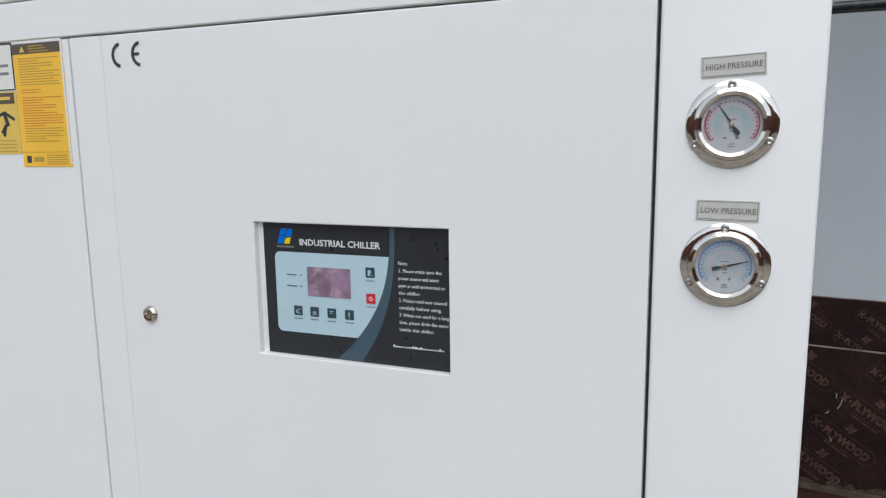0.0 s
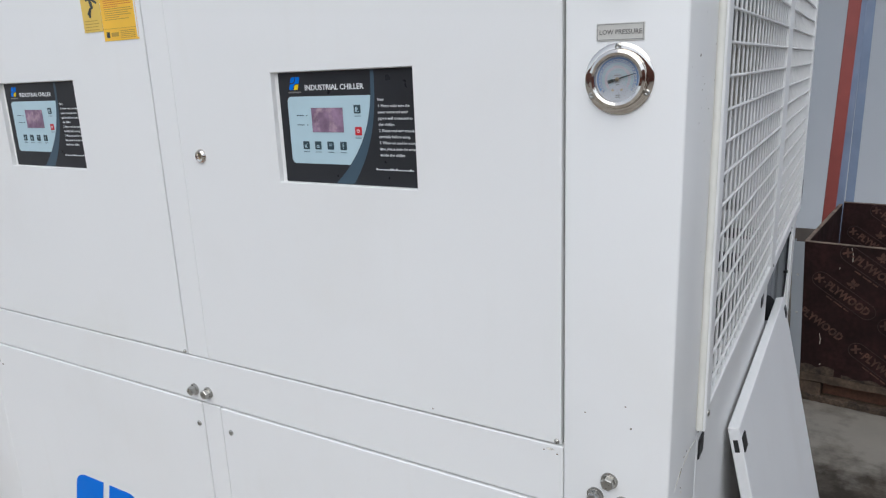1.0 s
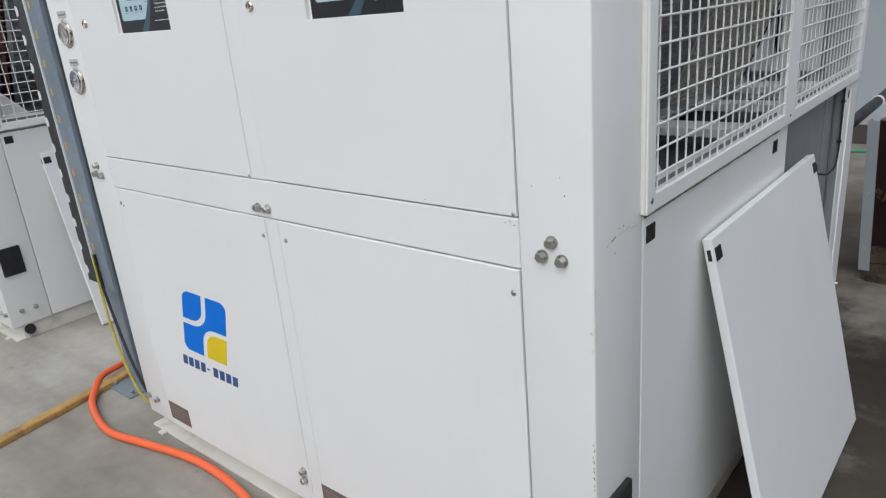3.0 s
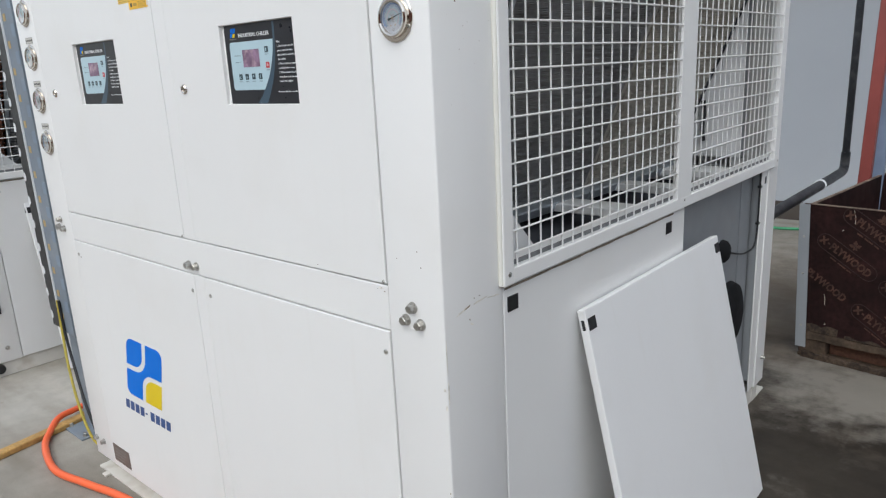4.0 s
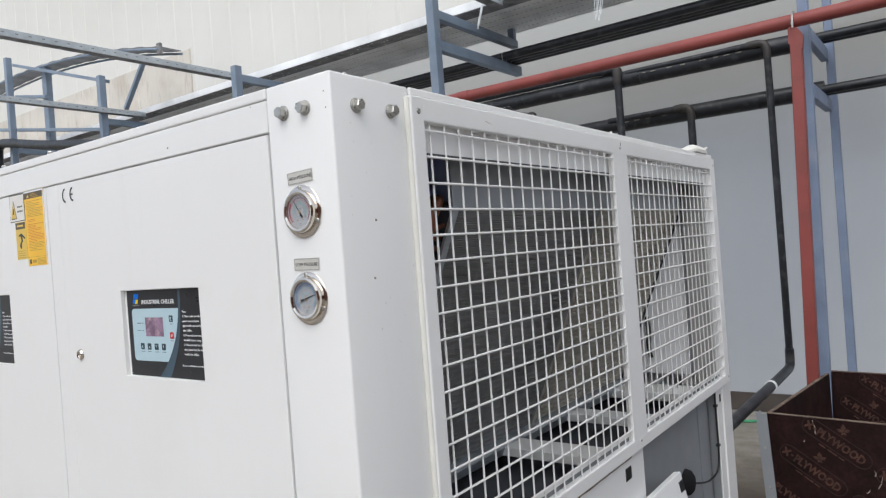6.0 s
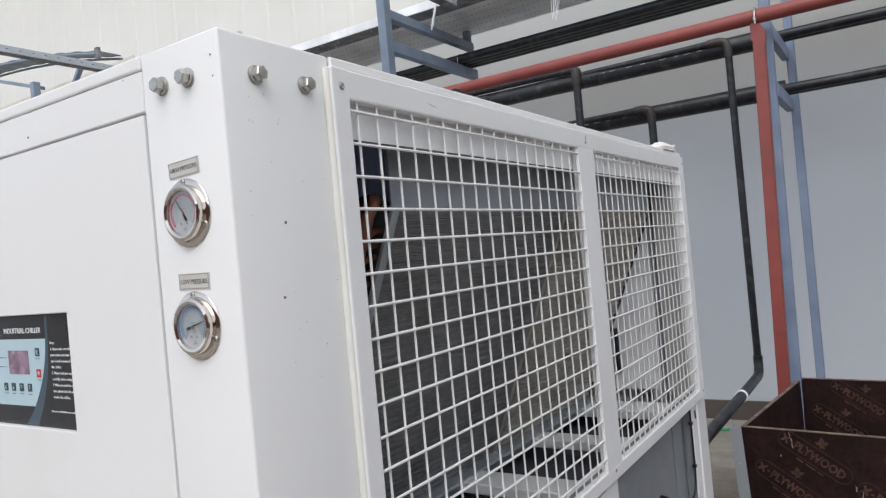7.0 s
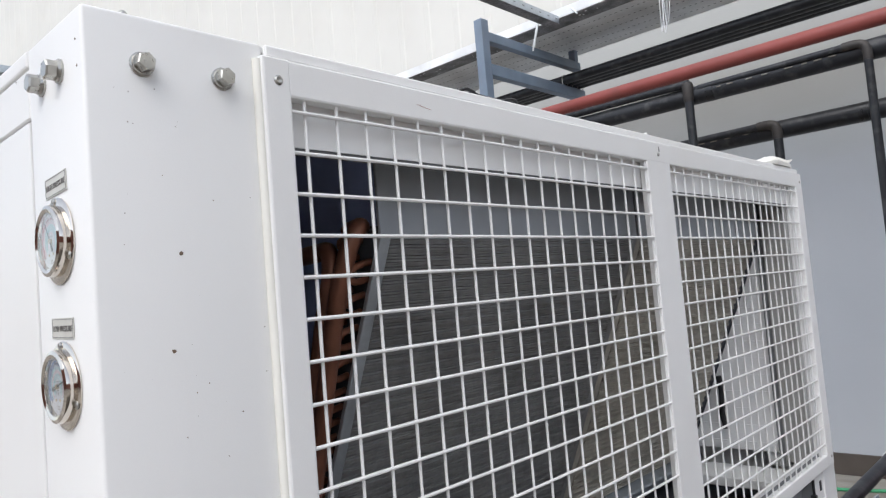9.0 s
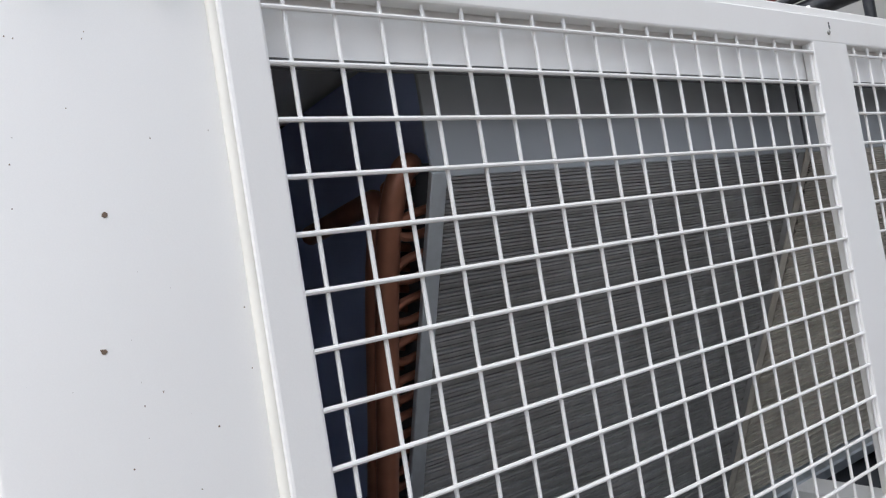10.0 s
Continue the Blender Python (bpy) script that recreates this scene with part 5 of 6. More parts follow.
        for k in range(24):
            piece("guard_wire", wire, f, pose(0, 0, 0, 0, 0, 15 * k))
        for r, h in ((0.34, 0.066), (0.27, 0.079), (0.20, 0.086), (0.12, 0.089), (0.06, 0.09)):
            part("guard_hoop", tube([(r * math.cos(a), r * math.sin(a), h) for a in [2 * math.pi * i / 36 for i in range(37)]], 0.003, 6, 1), M_BLACK, f)
        part("fan_cowl", lathe(((0.352, 0.003), (0.35, -0.06), (0.356, -0.16), (0.360, -0.16), (0.354, -0.06), (0.356, 0.003)), 40), M_BLACK, f, smooth=True)
        part("fan_motor", lathe(((0, 0.02), (0.07, 0.015), (0.085, 0.0), (0.085, -0.12), (0.06, -0.14), (0, -0.14)), 28), M_BLACK, f, "round black fan motor", True)
        bl = bmesh.new()
        q = [[bl.verts.new((r * math.cos(radians(a)), r * math.sin(radians(a)), -0.05 + (0.05 if k else -0.04) * (0.6 + 0.4 * r / 0.33) + th)) for r, a in (((0.08, -16), (0.20, -20), (0.335, -12)) if k == 0 else ((0.08, 22), (0.20, 26), (0.335, 34)))] for k in (0, 1) for th in (0.0, 0.004)]
        for a, b in ((q[0], q[2]), (q[3], q[1]), (q[2], q[3]), (q[1], q[0])):
            for k in (0, 1):
                bl.faces.new((a[k], a[k + 1], b[k + 1], b[k]))
        bmesh.ops.recalc_face_normals(bl, faces=bl.faces)
        blade = mesh_of("fan_blade", bl, M_BLACK, True)
        for k in range(5):
            piece("fan_blade", blade, f, pose(0, 0, 0, 0, 0, 72 * k + 20))
    part("roof_cable", tube([(-0.03, 0.515, H + 0.002), (-0.008, 0.520, H + 0.004), (-0.004, 0.530, H + 0.0065), (-0.005, 0.545, H + 0.0055), (-0.006, 0.56, H + 0.002), (-0.006, 0.61, H + 0.0015), (-0.005, 0.626, H + 0.005), (-0.004, 0.640, H + 0.007), (-0.006, 0.653, H + 0.004), (-0.03, 0.665, H + 0.002)], 0.0026, 7), M_BLACK, c, "thin black cable lying along the roof edge", True)
    part("roof_cable", tube([(-0.02, 0.535, H + 0.003), (-0.010, 0.55, H + 0.004), (-0.012, 0.59, H + 0.003), (-0.010, 0.632, H + 0.006), (-0.014, 0.648, H + 0.009), (-0.02, 0.662, H + 0.004)], 0.0022, 7), M_BLACK, c, "thin black cable lying along the roof edge", True)
    part("roof_knob", turned(lathe(((0, 0.009), (0.0032, 0.0085), (0.0042, 0.004), (0.0038, 0)), 10), pose(-0.010, 1.093, H - 0.001)), M_WHITE, c, "small white knob on the roof edge", True)
    for bx, by in ((-0.008, 0.041), (-0.036, 0.014)):
        piece("screw", SCREW_ME, c, pose(bx, by, H - 0.0004) @ Matrix.Diagonal((0.8, 0.8, 1.6, 1)))
    for bx, by in ((-0.05, 0.42), (-0.05, 1.04), (-0.95, 0.03), (-1.2, 0.03)):
        hex_bolt(c, pose(bx, by, H - (0.0015 if by > 0.05 else 0.0), 0, 0, bx * 900), 0.008)
    # chipped paint and rust marks
    rng = random.Random(11)
    cb = bmesh.new()
    chips = [(0.0815, 1.656, 2.1), (0.0685, 1.5645, 2.2), (0.030, 1.694, 1.0), (0.028, 1.665, 0.9), (0.042, 1.778, 0.8), (0.083, 1.780, 0.7), (0.118, 1.709, 0.9), (0.160, 1.714, 0.7), (0.102, 1.530, 1.0), (0.089, 1.523, 0.8), (0.136, 1.497, 1.1), (0.077, 1.483, 1.1), (0.167, 1.579, 1.2), (0.166, 1.533, 0.8), (0.039, 1.808, 0.8), (0.064, 1.814, 0.9), (0.037, 1.779, 0.8), (0.085, 1.785, 0.6), (0.067, 1.731, 0.6), (0.118, 1.457, 0.8)]
    chips += [(rng.uniform(0.02, 0.168), rng.uniform(1.25, 1.82), rng.uniform(0.2, 0.45)) for _ in range(12)]
    for yy, zz, s in chips:
        n, s = 7, s if s > 2 else 0.65 * s
        o = [(s * 0.0009 * rng.uniform(0.6, 1.3) * math.sin(2 * math.pi * i / n), s * 0.0010 * rng.uniform(0.6, 1.3) * math.cos(2 * math.pi * i / n)) for i in range(n)]
        join(cb, turned(flat(o, 0.0004), pose(0.0004, yy, zz, 0, 0, 90)))
    t = part("paint_chips", cb, M_RUST, c, "small dark paint chips")
    tagged(t, kind="stuff")
    cb = bmesh.new()
    for xx, zz, s in ((-0.014, 1.854, 1.0), (-0.012, 1.829, 0.8), (-0.185, 1.860, 0.8), (-0.43, 1.828, 1.6), (-0.06, 1.12, 0.9), (-0.115, 1.10, 0.7), (-0.155, 1.025, 1.2), (-0.175, 1.028, 0.8), (-0.36, 1.05, 1.0), (-1.64, 0.885, 2.2)):
        o = [(s * 0.0016 * rng.uniform(0.5, 1.4) * math.sin(2 * math.pi * i / 7), s * 0.0011 * rng.uniform(0.6, 1.3) * math.cos(2 * math.pi * i / 7)) for i in range(7)]
        join(cb, turned(flat(o, 0.0004), pose(xx, -0.0006, zz, 0, rng.uniform(-40, 40), 0)))
    t = part("paint_chips", cb, M_RUST, c, "small dark paint chips")
    tagged(t, kind="stuff")
    cb = bmesh.new()
    for k in range(26):
        zz = rng.choice((0.60, 0.57, 0.55, 0.36, 0.33)) + rng.uniform(-0.03, 0.03)
        o = [(0.0009 * rng.uniform(0.5, 1.5) * math.sin(2 * math.pi * i / 6), 0.0028 * rng.uniform(0.4, 1.5) * math.cos(2 * math.pi * i / 6)) for i in range(6)]
        join(cb, turned(flat(o, 0.0004), pose(-0.0035 + rng.uniform(-0.002, 0.001), -0.0006, zz)))
    t = part("dirt_marks", cb, M_DIRT, c, "ochre dirt marks along the corner")
    tagged(t, kind="stuff")
    return c


unit = chiller()
unit_b = copy_thing(unit, pose(-3.15, 0, 0))
tagged(unit_b, "second white industrial chiller cabinet beside the steel post", "chiller", "chillers")


def removed_panel(x_foot, y0, label):
    t = thing("removed_panel", label, "metal panel", "removed side panels")
    leaning_panel_parts(t)
    lean = math.degrees(math.asin(0.2 / 0.893))
    t.matrix_basis = pose(x_foot, y0, 0.007, 0, -lean, 0)
    return t


removed_panel(0.228, 0.474, "white removed side panel with black latches leaning against the chiller")
removed_panel(-2.945, 0.335, "white removed side panel leaning against the second chiller")

# ---- pipes and rack behind ----


def sheared(x0, x1, y0, y1, z0, z1, lean, bevel=0.004):
    """An upright bar whose head stands lean metres further along x than its foot."""
    b = box(x0, x1, y0, y1, z0, z1, bevel)
    for v in b.verts:
        v.co.x += lean * (v.co.z - z0) / (z1 - z0)
    return b


def pipe(name, pts, r, m, label, steps=1):
    t = thing(name, label, "pipe")
    part("pipe_run", tube(pts, r, 16, steps), m, t, smooth=True)
    return t


PX0, PX1 = -14.0, 9.0
RED_Y, RED_Z = 3.449, 2.687
rpipe = pipe("red_pipe", [(PX0, RED_Y, RED_Z), (PX1, RED_Y, RED_Z)], 0.0375, M_RED, "long red painted water pipe running along the wall")
for cx in (-6.1, -2.05, 1.95):
    part("coupling", tube([(cx - 0.045, RED_Y, RED_Z), (cx + 0.045, RED_Y, RED_Z)], 0.0415, 18, 1), M_RED, rpipe, "threaded red coupling", True)
rc = thing("red_column", "red painted square steel column with a saddle for the pipe", "column")
part("shaft", sheared(0.030, 0.088, 3.417, 3.473, 0, 2.56, 0.056), M_RED, rc)
part("foot_plate", box(-0.03, 0.15, 3.36, 3.53, 0.0, 0.008, 0.001), M_RED, rc)
sd = turned(flat(((0.080, 2.566), (0.117, 2.515), (0.147, 2.528), (0.152, 2.600), (0.128, 2.640), (0.090, 2.652), (0.081, 2.640)), 0.032), pose(0, 3.418, 0))
part("saddle", sd, M_RED, rc, "welded red saddle plate")
part("clamp", tube([(0.109, 3.399, 2.640), (0.109, 3.404, 2.700), (0.109, 3.449, 2.732), (0.109, 3.494, 2.700), (0.109, 3.499, 2.640)], 0.0056, 8), M_BOLT, rc, "bright steel clamp", True)
part("clamp_nut", turned(lathe(((0, 0), (0.009, 0), (0.009, 0.016), (0, 0.016)), 6), pose(0.109, 3.396, 2.655)), M_BOLT, rc)


def elbow_drop(t, x, ym, zm, r, rd, foot, run):
    """A branch that runs along the main pipe's upper front, bends over and falls."""
    y = ym - r - 0.010
    top = zm + 0.030
    part("branch_run", tube([(x - run, y + 0.030, top), (x - 0.30, y + 0.012, top), (x - 0.09, y, top)], rd * 0.92, 14, 2), M_FOAM, t, "thin insulated branch along the main pipe", True)
    part("elbow", tube([(x - 0.11, y, top), (x - 0.05, y, top), (x - 0.014, y, top - 0.014), (x, y, top - 0.052), (x, y, top - 0.095)], rd * 1.12, 16, 5), M_ELBOW, t, "dusty brown-black foam elbow", True)
    part("drop", tube([(x, y, top - 0.08), (x, y, foot)], rd, 16, 1), M_FOAM, t, smooth=True)
    # pale dashes draw the light that glints between branch and main pipe
    rr, xx = random.Random(int(run * 100)), x - run + 0.12
    while xx < x - 0.16:
        ln = rr.uniform(0.018, 0.045)
        part("pale_tape", tube([(xx, y + 0.001, zm + 0.002), (xx + ln, y + 0.001, zm + 0.002)], 0.0032, 6, 1), M_SCRAP, t, "short pale dash standing for the bright gap beside the branch", True)
        xx += ln + rr.uniform(0.03, 0.10)


def sleeve_drop(t, x, ym, zm, r, rd, foot):
    """A branch that comes along over the main pipe and falls from a sleeve."""
    y = ym - r - 0.004
    part("branch_run", tube([(x - 4.2, y + 0.035, zm + 0.080), (x - 0.4, y + 0.022, zm + 0.078), (x - 0.02, y + 0.004, zm + 0.060)], 0.0245, 14, 2), M_FOAM, t, "thin insulated branch over the main pipe", True)
    part("sleeve", turned(lathe(((rd, -0.045), (rd * 1.15, -0.035), (rd * 1.24, 0.015), (rd * 1.3, 0.056), (rd * 1.1, 0.072), (0, 0.074)), 18), pose(x, y, zm)), M_ELBOW, t, "dusty foam sleeve", True)
    part("drop", tube([(x, y, zm), (x, y, foot)], rd, 16, 1), M_FOAM, t, smooth=True)


def seams(t, x0, x1, y, z, r, step):
    """Taped joints between the lengths of foam."""
    k, rr = 0, random.Random(int(z * 1000))
    while x0 + k * step < x1:
        xx = x0 + k * step + rr.uniform(-0.1, 0.1)
        part("tape", tube([(xx, y, z), (xx + 0.05, y, z)], r + 0.0016, 18, 1), M_TAPE, t, "glossy black joint tape", True)
        k += 1


ip = thing("insulated_pipe", "black insulated supply pipe with two drops", "pipe", "black insulated pipes")
part("pipe_run", tube([(PX0, 3.943, 2.680), (0.11, 3.943, 2.680)], 0.056, 18, 1), M_FOAM, ip, smooth=True)
elbow_drop(ip, -0.112, 3.943, 2.680, 0.056, 0.021, 0.78, 0.90)
sleeve_drop(ip, -1.066, 3.943, 2.680, 0.056, 0.026, 1.2)
seams(ip, -5.6, 0.0, 3.943, 2.680, 0.056, 0.93)
ip = thing("insulated_pipe", "black insulated return pipe with a drop", "pipe", "black insulated pipes")
part("pipe_run", tube([(PX0, 4.368, 2.443), (0.12, 4.368, 2.443)], 0.057, 18, 1), M_FOAM, ip, smooth=True)
elbow_drop(ip, -0.712, 4.368, 2.443, 0.057, 0.027, 1.2, 0.62)
seams(ip, -5.2, 0.0, 4.368, 2.443, 0.057, 0.97)
for zz in (2.716, 2.395):
    for dy in (0, 0.046):
        pipe("insulated_pipe", [(0.128, 4.085 + dy, zz - 0.1 * dy), (PX1, 4.085 + dy, zz - 0.1 * dy)], 0.029, M_FOAM, "thinner black insulated pipe resting on the rack's arms")
el = thing("drain_pipe", "grey-black insulated pipe bending from the drop towards the chiller", "pipe", "black insulated pipes")
part("pipe_run", tube([(-0.112, 3.879, 0.84), (-0.112, 3.874, 0.765), (-0.113, 3.84, 0.732), (-0.114, 3.70, 0.724), (-0.118, 2.95, 0.720), (-0.128, 2.045, 0.716)], 0.0265, 16, 6), M_FOAM, el, smooth=True)
for ty in (3.335, 3.32):
    part("tie", tube([(-0.116 + 0.0285 * math.cos(a), ty, 0.722 + 0.0285 * math.sin(a)) for a in [2 * math.pi * i / 20 for i in range(21)]], 0.0042, 6, 1), M_PRINTW, el, "white cable tie")

for yy in (4.585, 4.660, 4.735, 4.810):
    pipe("insulated_pipe", [(PX0, yy, 3.249), (PX1, yy, 3.249)], 0.0365, M_FOAM, "black insulated pipe lying on the rack's arms")


def tray_section(x0, x1, y0, y1, z, wall):
    """Cable tray: folded sheet with turned-in lips along its upper edges."""
    sec = [(y0 + 0.018, z + wall), (y0, z + wall), (y0, z), (y1, z), (y1, z + wall), (y1 - 0.018, z + wall), (y1 - 0.018, z + wall - 0.004), (y1 - 0.004, z + wall - 0.004), (y1 - 0.004, z + 0.004), (y0 + 0.004, z + 0.004), (y0 + 0.004, z + wall - 0.004), (y0 + 0.018, z + wall - 0.004)]
    b = bmesh.new()
    a = [b.verts.new((x0, py, pz)) for py, pz in sec]
    c = [b.verts.new((x1, py, pz)) for py, pz in sec]
    for i in range(len(sec)):
        j = (i + 1) % len(sec)
        b.faces.new((a[i], a[j], c[j], c[i]))
    b.faces.new(a)
    b.faces.new(c[::-1])
    bmesh.ops.recalc_face_normals(b, faces=b.faces)
    return b


TY0, TY1, TZ = 4.092, 4.925, 3.545
tr = thing("cable_tray", "wide galvanised perforated cable tray high on the rack, dirty below", "cable tray")
part("tray_sheet", tray_section(PX0, PX1, TY0, TY1, TZ, 0.068), M_TRAY, tr)
part("tray_splice", box(PX0, PX1, TY0 + 0.002, TY0 + 0.17, TZ - 0.008, TZ - 0.001, 0.002), M_TRAYDARK, tr, "dark mottled lower edge strip of the tray")
part("rear_lip", box(PX0, PX1, TY1 + 0.0005, TY1 + 0.010, TZ - 0.005, TZ + 0.004, 0.001), M_PRINTW, tr, "pale rear lip of the tray")
sv, sf = [], []
for i in range(240):
    xx = -8.0 + i * 0.045
    for j in range(5):
        yy = TY0 + 0.27 + j * 0.12
        k = len(sv)
        sv += [(xx, yy, TZ - 0.0012), (xx + 0.018, yy, TZ - 0.0012), (xx + 0.018, yy + 0.009, TZ - 0.0012), (xx, yy + 0.009, TZ - 0.0012)]
        sf.append((k, k + 3, k + 2, k + 1))
me = bpy.data.meshes.new("slots")
me.from_pydata(sv, [], sf)
me.materials.append(M_SLOT)
so = new("perforation", me)
so.parent = tr
tagged(so, "rows of dark slots", kind="stuff")
rs = random.Random(17)
crumbs = bmesh.new()
for i in range(120):
    d = rs.uniform(0.004, 0.009)
    xx, yy = rs.uniform(-7.5, 1.0), TY0 + 0.02 + 0.13 * rs.random() ** 1.5
    join(crumbs, turned(box(-d, d, -d * 0.6, d * 0.6, -0.003, 0.001), pose(xx, yy, TZ - 0.0085, 0, 0, rs.uniform(0, 180))))
tagged(part("paint_specks", crumbs, M_PRINTW, tr, "small white specks on the dark strip"), kind="stuff")


def bracket_post(x, top, label):
    t = thing("rack_post", label, "steel post", "blue rack posts")
    part("upright", box(x - 0.036, x + 0.036, 3.56, 3.64, 0, top, 0.004), M_BLUE, t)
    part("base_plate", box(x - 0.11, x + 0.11, 3.49, 3.71, 0.0, 0.010, 0.001), M_BLUE, t)
    part("arm", box(x - 0.032, x + 0.032, 3.6405, 4.89, 3.127, 3.211, 0.004), M_BLUE, t)
    part("arm", box(x - 0.030, x + 0.030, 3.6405, 4.86, 3.374, 3.444, 0.004), M_BLUE, t)
    part("strut", box(x - 0.03, x + 0.03, 4.78, 4.83, 3.4445, TZ - 0.002, 0.003), M_BLUE, t)
    for yy in (4.585, 4.660, 4.735, 4.810):
        part("pipe_clip", tube([(x + 0.034, yy - 0.038, 3.205), (x + 0.034, yy - 0.038, 3.262), (x + 0.034, yy, 3.289), (x + 0.034, yy + 0.038, 3.262), (x + 0.034, yy + 0.038, 3.205)], 0.003, 6, 4), M_BOLT, t, "bright pipe clip", True)
    return t


for px, top in ((-2.388, 3.525), (-4.785, 3.525), (-7.29, 3.95), (-9.71, 4.70), (-12.15, 3.525)):
    bracket_post(px, top, "blue-grey steel rack post with two arms under the cable tray" if top < 3.6 else "tall blue-grey steel rack post that carries the canopy")


def strut_rail(x, y0, y1, z, label):
    t = thing("strut_rail", label, "steel rail", "galvanised rails")
    b = box(x - 0.045, x + 0.045, y0, y1, z, z + 0.005)
    box(x - 0.045, x - 0.040, y0, y1, z + 0.005, z + 0.055, 0, b)
    box(x + 0.040, x + 0.045, y0, y1, z + 0.005, z + 0.055, 0, b)
    part("channel", b, M_GALV, t)
    part("grimy_underside", box(x - 0.040, x + 0.043, y0, y1, z - 0.004, z - 0.001), M_TRAYDARK, t, "dark mottled strip on the underside of the rail")
    slot = mesh_of("slot", box(x + 0.0445, x + 0.0462, 0, 0.022, z + 0.026, z + 0.033), M_SLOT)
    yy = y0 + 0.04
    while yy < y1 - 0.04:
        piece("slot", slot, t, pose(0, yy, 0))
        yy += 0.1
    return t


for rx, ry in ((-2.09, 0.2), (-5.12, -1.0), (-7.24, -1.0)):
    strut_rail(rx, ry, TY0 - 0.004, 3.500, "galvanised slotted rail reaching from the cable tray over the yard")
tw = thing("plastic_strip", "torn white plastic strips tied to the edge of the cable tray", "plastic strip")
for pts in (((-2.235, 4.088, 3.58), (-2.25, 4.080, 3.50), (-2.275, 4.078, 3.43), (-2.29, 4.08, 3.37)), ((-2.232, 4.086, 3.58), (-2.238, 4.078, 3.51), (-2.262, 4.076, 3.44), (-2.27, 4.08, 3.40)), ((-1.93, 4.088, 3.575), (-1.91, 4.082, 3.55), (-1.885, 4.080, 3.52))):
    part("strip", tube(pts, 0.007, 5, 4), M_PRINTW, tw, smooth=True)

rp = thing("pipe_rack", "blue-grey steel rack frame that carries the pipes", "pipe rack")
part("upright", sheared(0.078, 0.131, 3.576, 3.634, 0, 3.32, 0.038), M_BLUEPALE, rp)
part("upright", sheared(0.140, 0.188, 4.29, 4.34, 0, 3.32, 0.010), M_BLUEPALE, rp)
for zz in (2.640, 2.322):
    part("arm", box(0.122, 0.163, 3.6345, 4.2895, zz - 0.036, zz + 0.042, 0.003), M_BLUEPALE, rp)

# ---- plywood box on its pallet ----
bx = thing("plywood_crate", "open-topped crate of dark brown film-faced plywood on a worn pallet", "crate", at=pose(0.008, 2.602, 0, 0, 0, -6.4))
BW, BD, BZ0, BZ1 = 1.45, 1.07, 0.135, 0.754
th = 0.018
walls = ((0, BW, 0, th), (0, BW, BD - th, BD), (0, th, th + 0.001, BD - th - 0.001), (BW - th, BW, th + 0.001, BD - th - 0.001))
for x0, x1, y0, y1 in walls:
    s = part("plywood_side", box(x0, x1, y0, y1, BZ0, BZ1, 0.001), M_PLY, bx, "dark brown film-faced plywood sheet")
    part("raw_edge", box(x0 + 0.001, x1 - 0.001, y0 + 0.001, y1 - 0.001, BZ1, BZ1 + 0.004, 0.001), M_PLYEDGE, s, "pale raw plywood edge")
part("crate_floor", box(th, BW - th, th, BD - th, BZ0, BZ0 + 0.016), M_PLY, bx)
an = box(-0.044, 0.003, -0.006, -0.002, 0.05, BZ1, 0.0)
box(-0.044, -0.040, -0.0015, 0.05, 0.05, BZ1, 0, an)
LEAN = pose(0, 0, BZ1, 0, -2.6, 0) @ pose(0, 0, -BZ1)
part("corner_angle", turned(an, LEAN), M_GALVP, bx, "galvanised corner angle")
for zz in (0.16, 0.42, 0.60):
    piece("screw", SCREW_ME, bx, LEAN @ on_front(-0.02, zz, -0.006))
rng = random.Random(3)


def thin(b):
    """Give a flat drawing in x and z the thickness of a print."""
    g = bmesh.ops.extrude_face_region(b, geom=b.faces[:])
    for v in g["geom"]:
        if isinstance(v, bmesh.types.BMVert):
            v.co.y -= 0.0005
    bmesh.ops.recalc_face_normals(b, faces=b.faces)
    return b


def print_oval():
    """A long oval ring, drawn flat."""
    b = bmesh.new()
    L, R = 0.112, 0.037
    ring = [(L + R * math.sin(radians(a)), R * math.cos(radians(a))) for a in range(0, 181, 20)] + [(-L - R * math.sin(radians(a)), -R * math.cos(radians(a))) for a in range(0, 181, 20)]
    o = [b.verts.new((x, 0, z)) for x, z in ring]
    i = [b.verts.new((x * 0.982, 0, z * 0.90)) for x, z in ring]
    for k in range(len(o)):
        j = (k + 1) % len(o)
        b.faces.new((o[k], o[j], i[j], i[k]))
    return thin(b)


def bars_flat(spans):
    """Flat bars, each given by x and z spans."""
    b = bmesh.new()
    for x0, x1, z0, z1 in spans:
        b.faces.new([b.verts.new((x, 0, z)) for x, z in ((x0, z0), (x1, z0), (x1, z1), (x0, z1))])
    return thin(b)


def print_cross():
    """Two crossed bars in one outline, drawn flat."""
    w, r, o = 0.0045, 0.021, []
    for k in range(4):
        a = radians(38 + (0, 104, 180, 284)[k])
        c, s_ = math.cos(a), math.sin(a)
        n = radians(38 + (52, 142, 232, 322)[k])
        o += [(x * c - z * s_, x * s_ + z * c) for x, z in ((w, r), (-w, r))]
        o.append((1.5 * w * math.cos(n + math.pi / 2), 1.5 * w * math.sin(n + math.pi / 2)))
    b = bmesh.new()
    b.faces.new([b.verts.new((x - 0.120, 0, z)) for x, z in o])
    return thin(b)


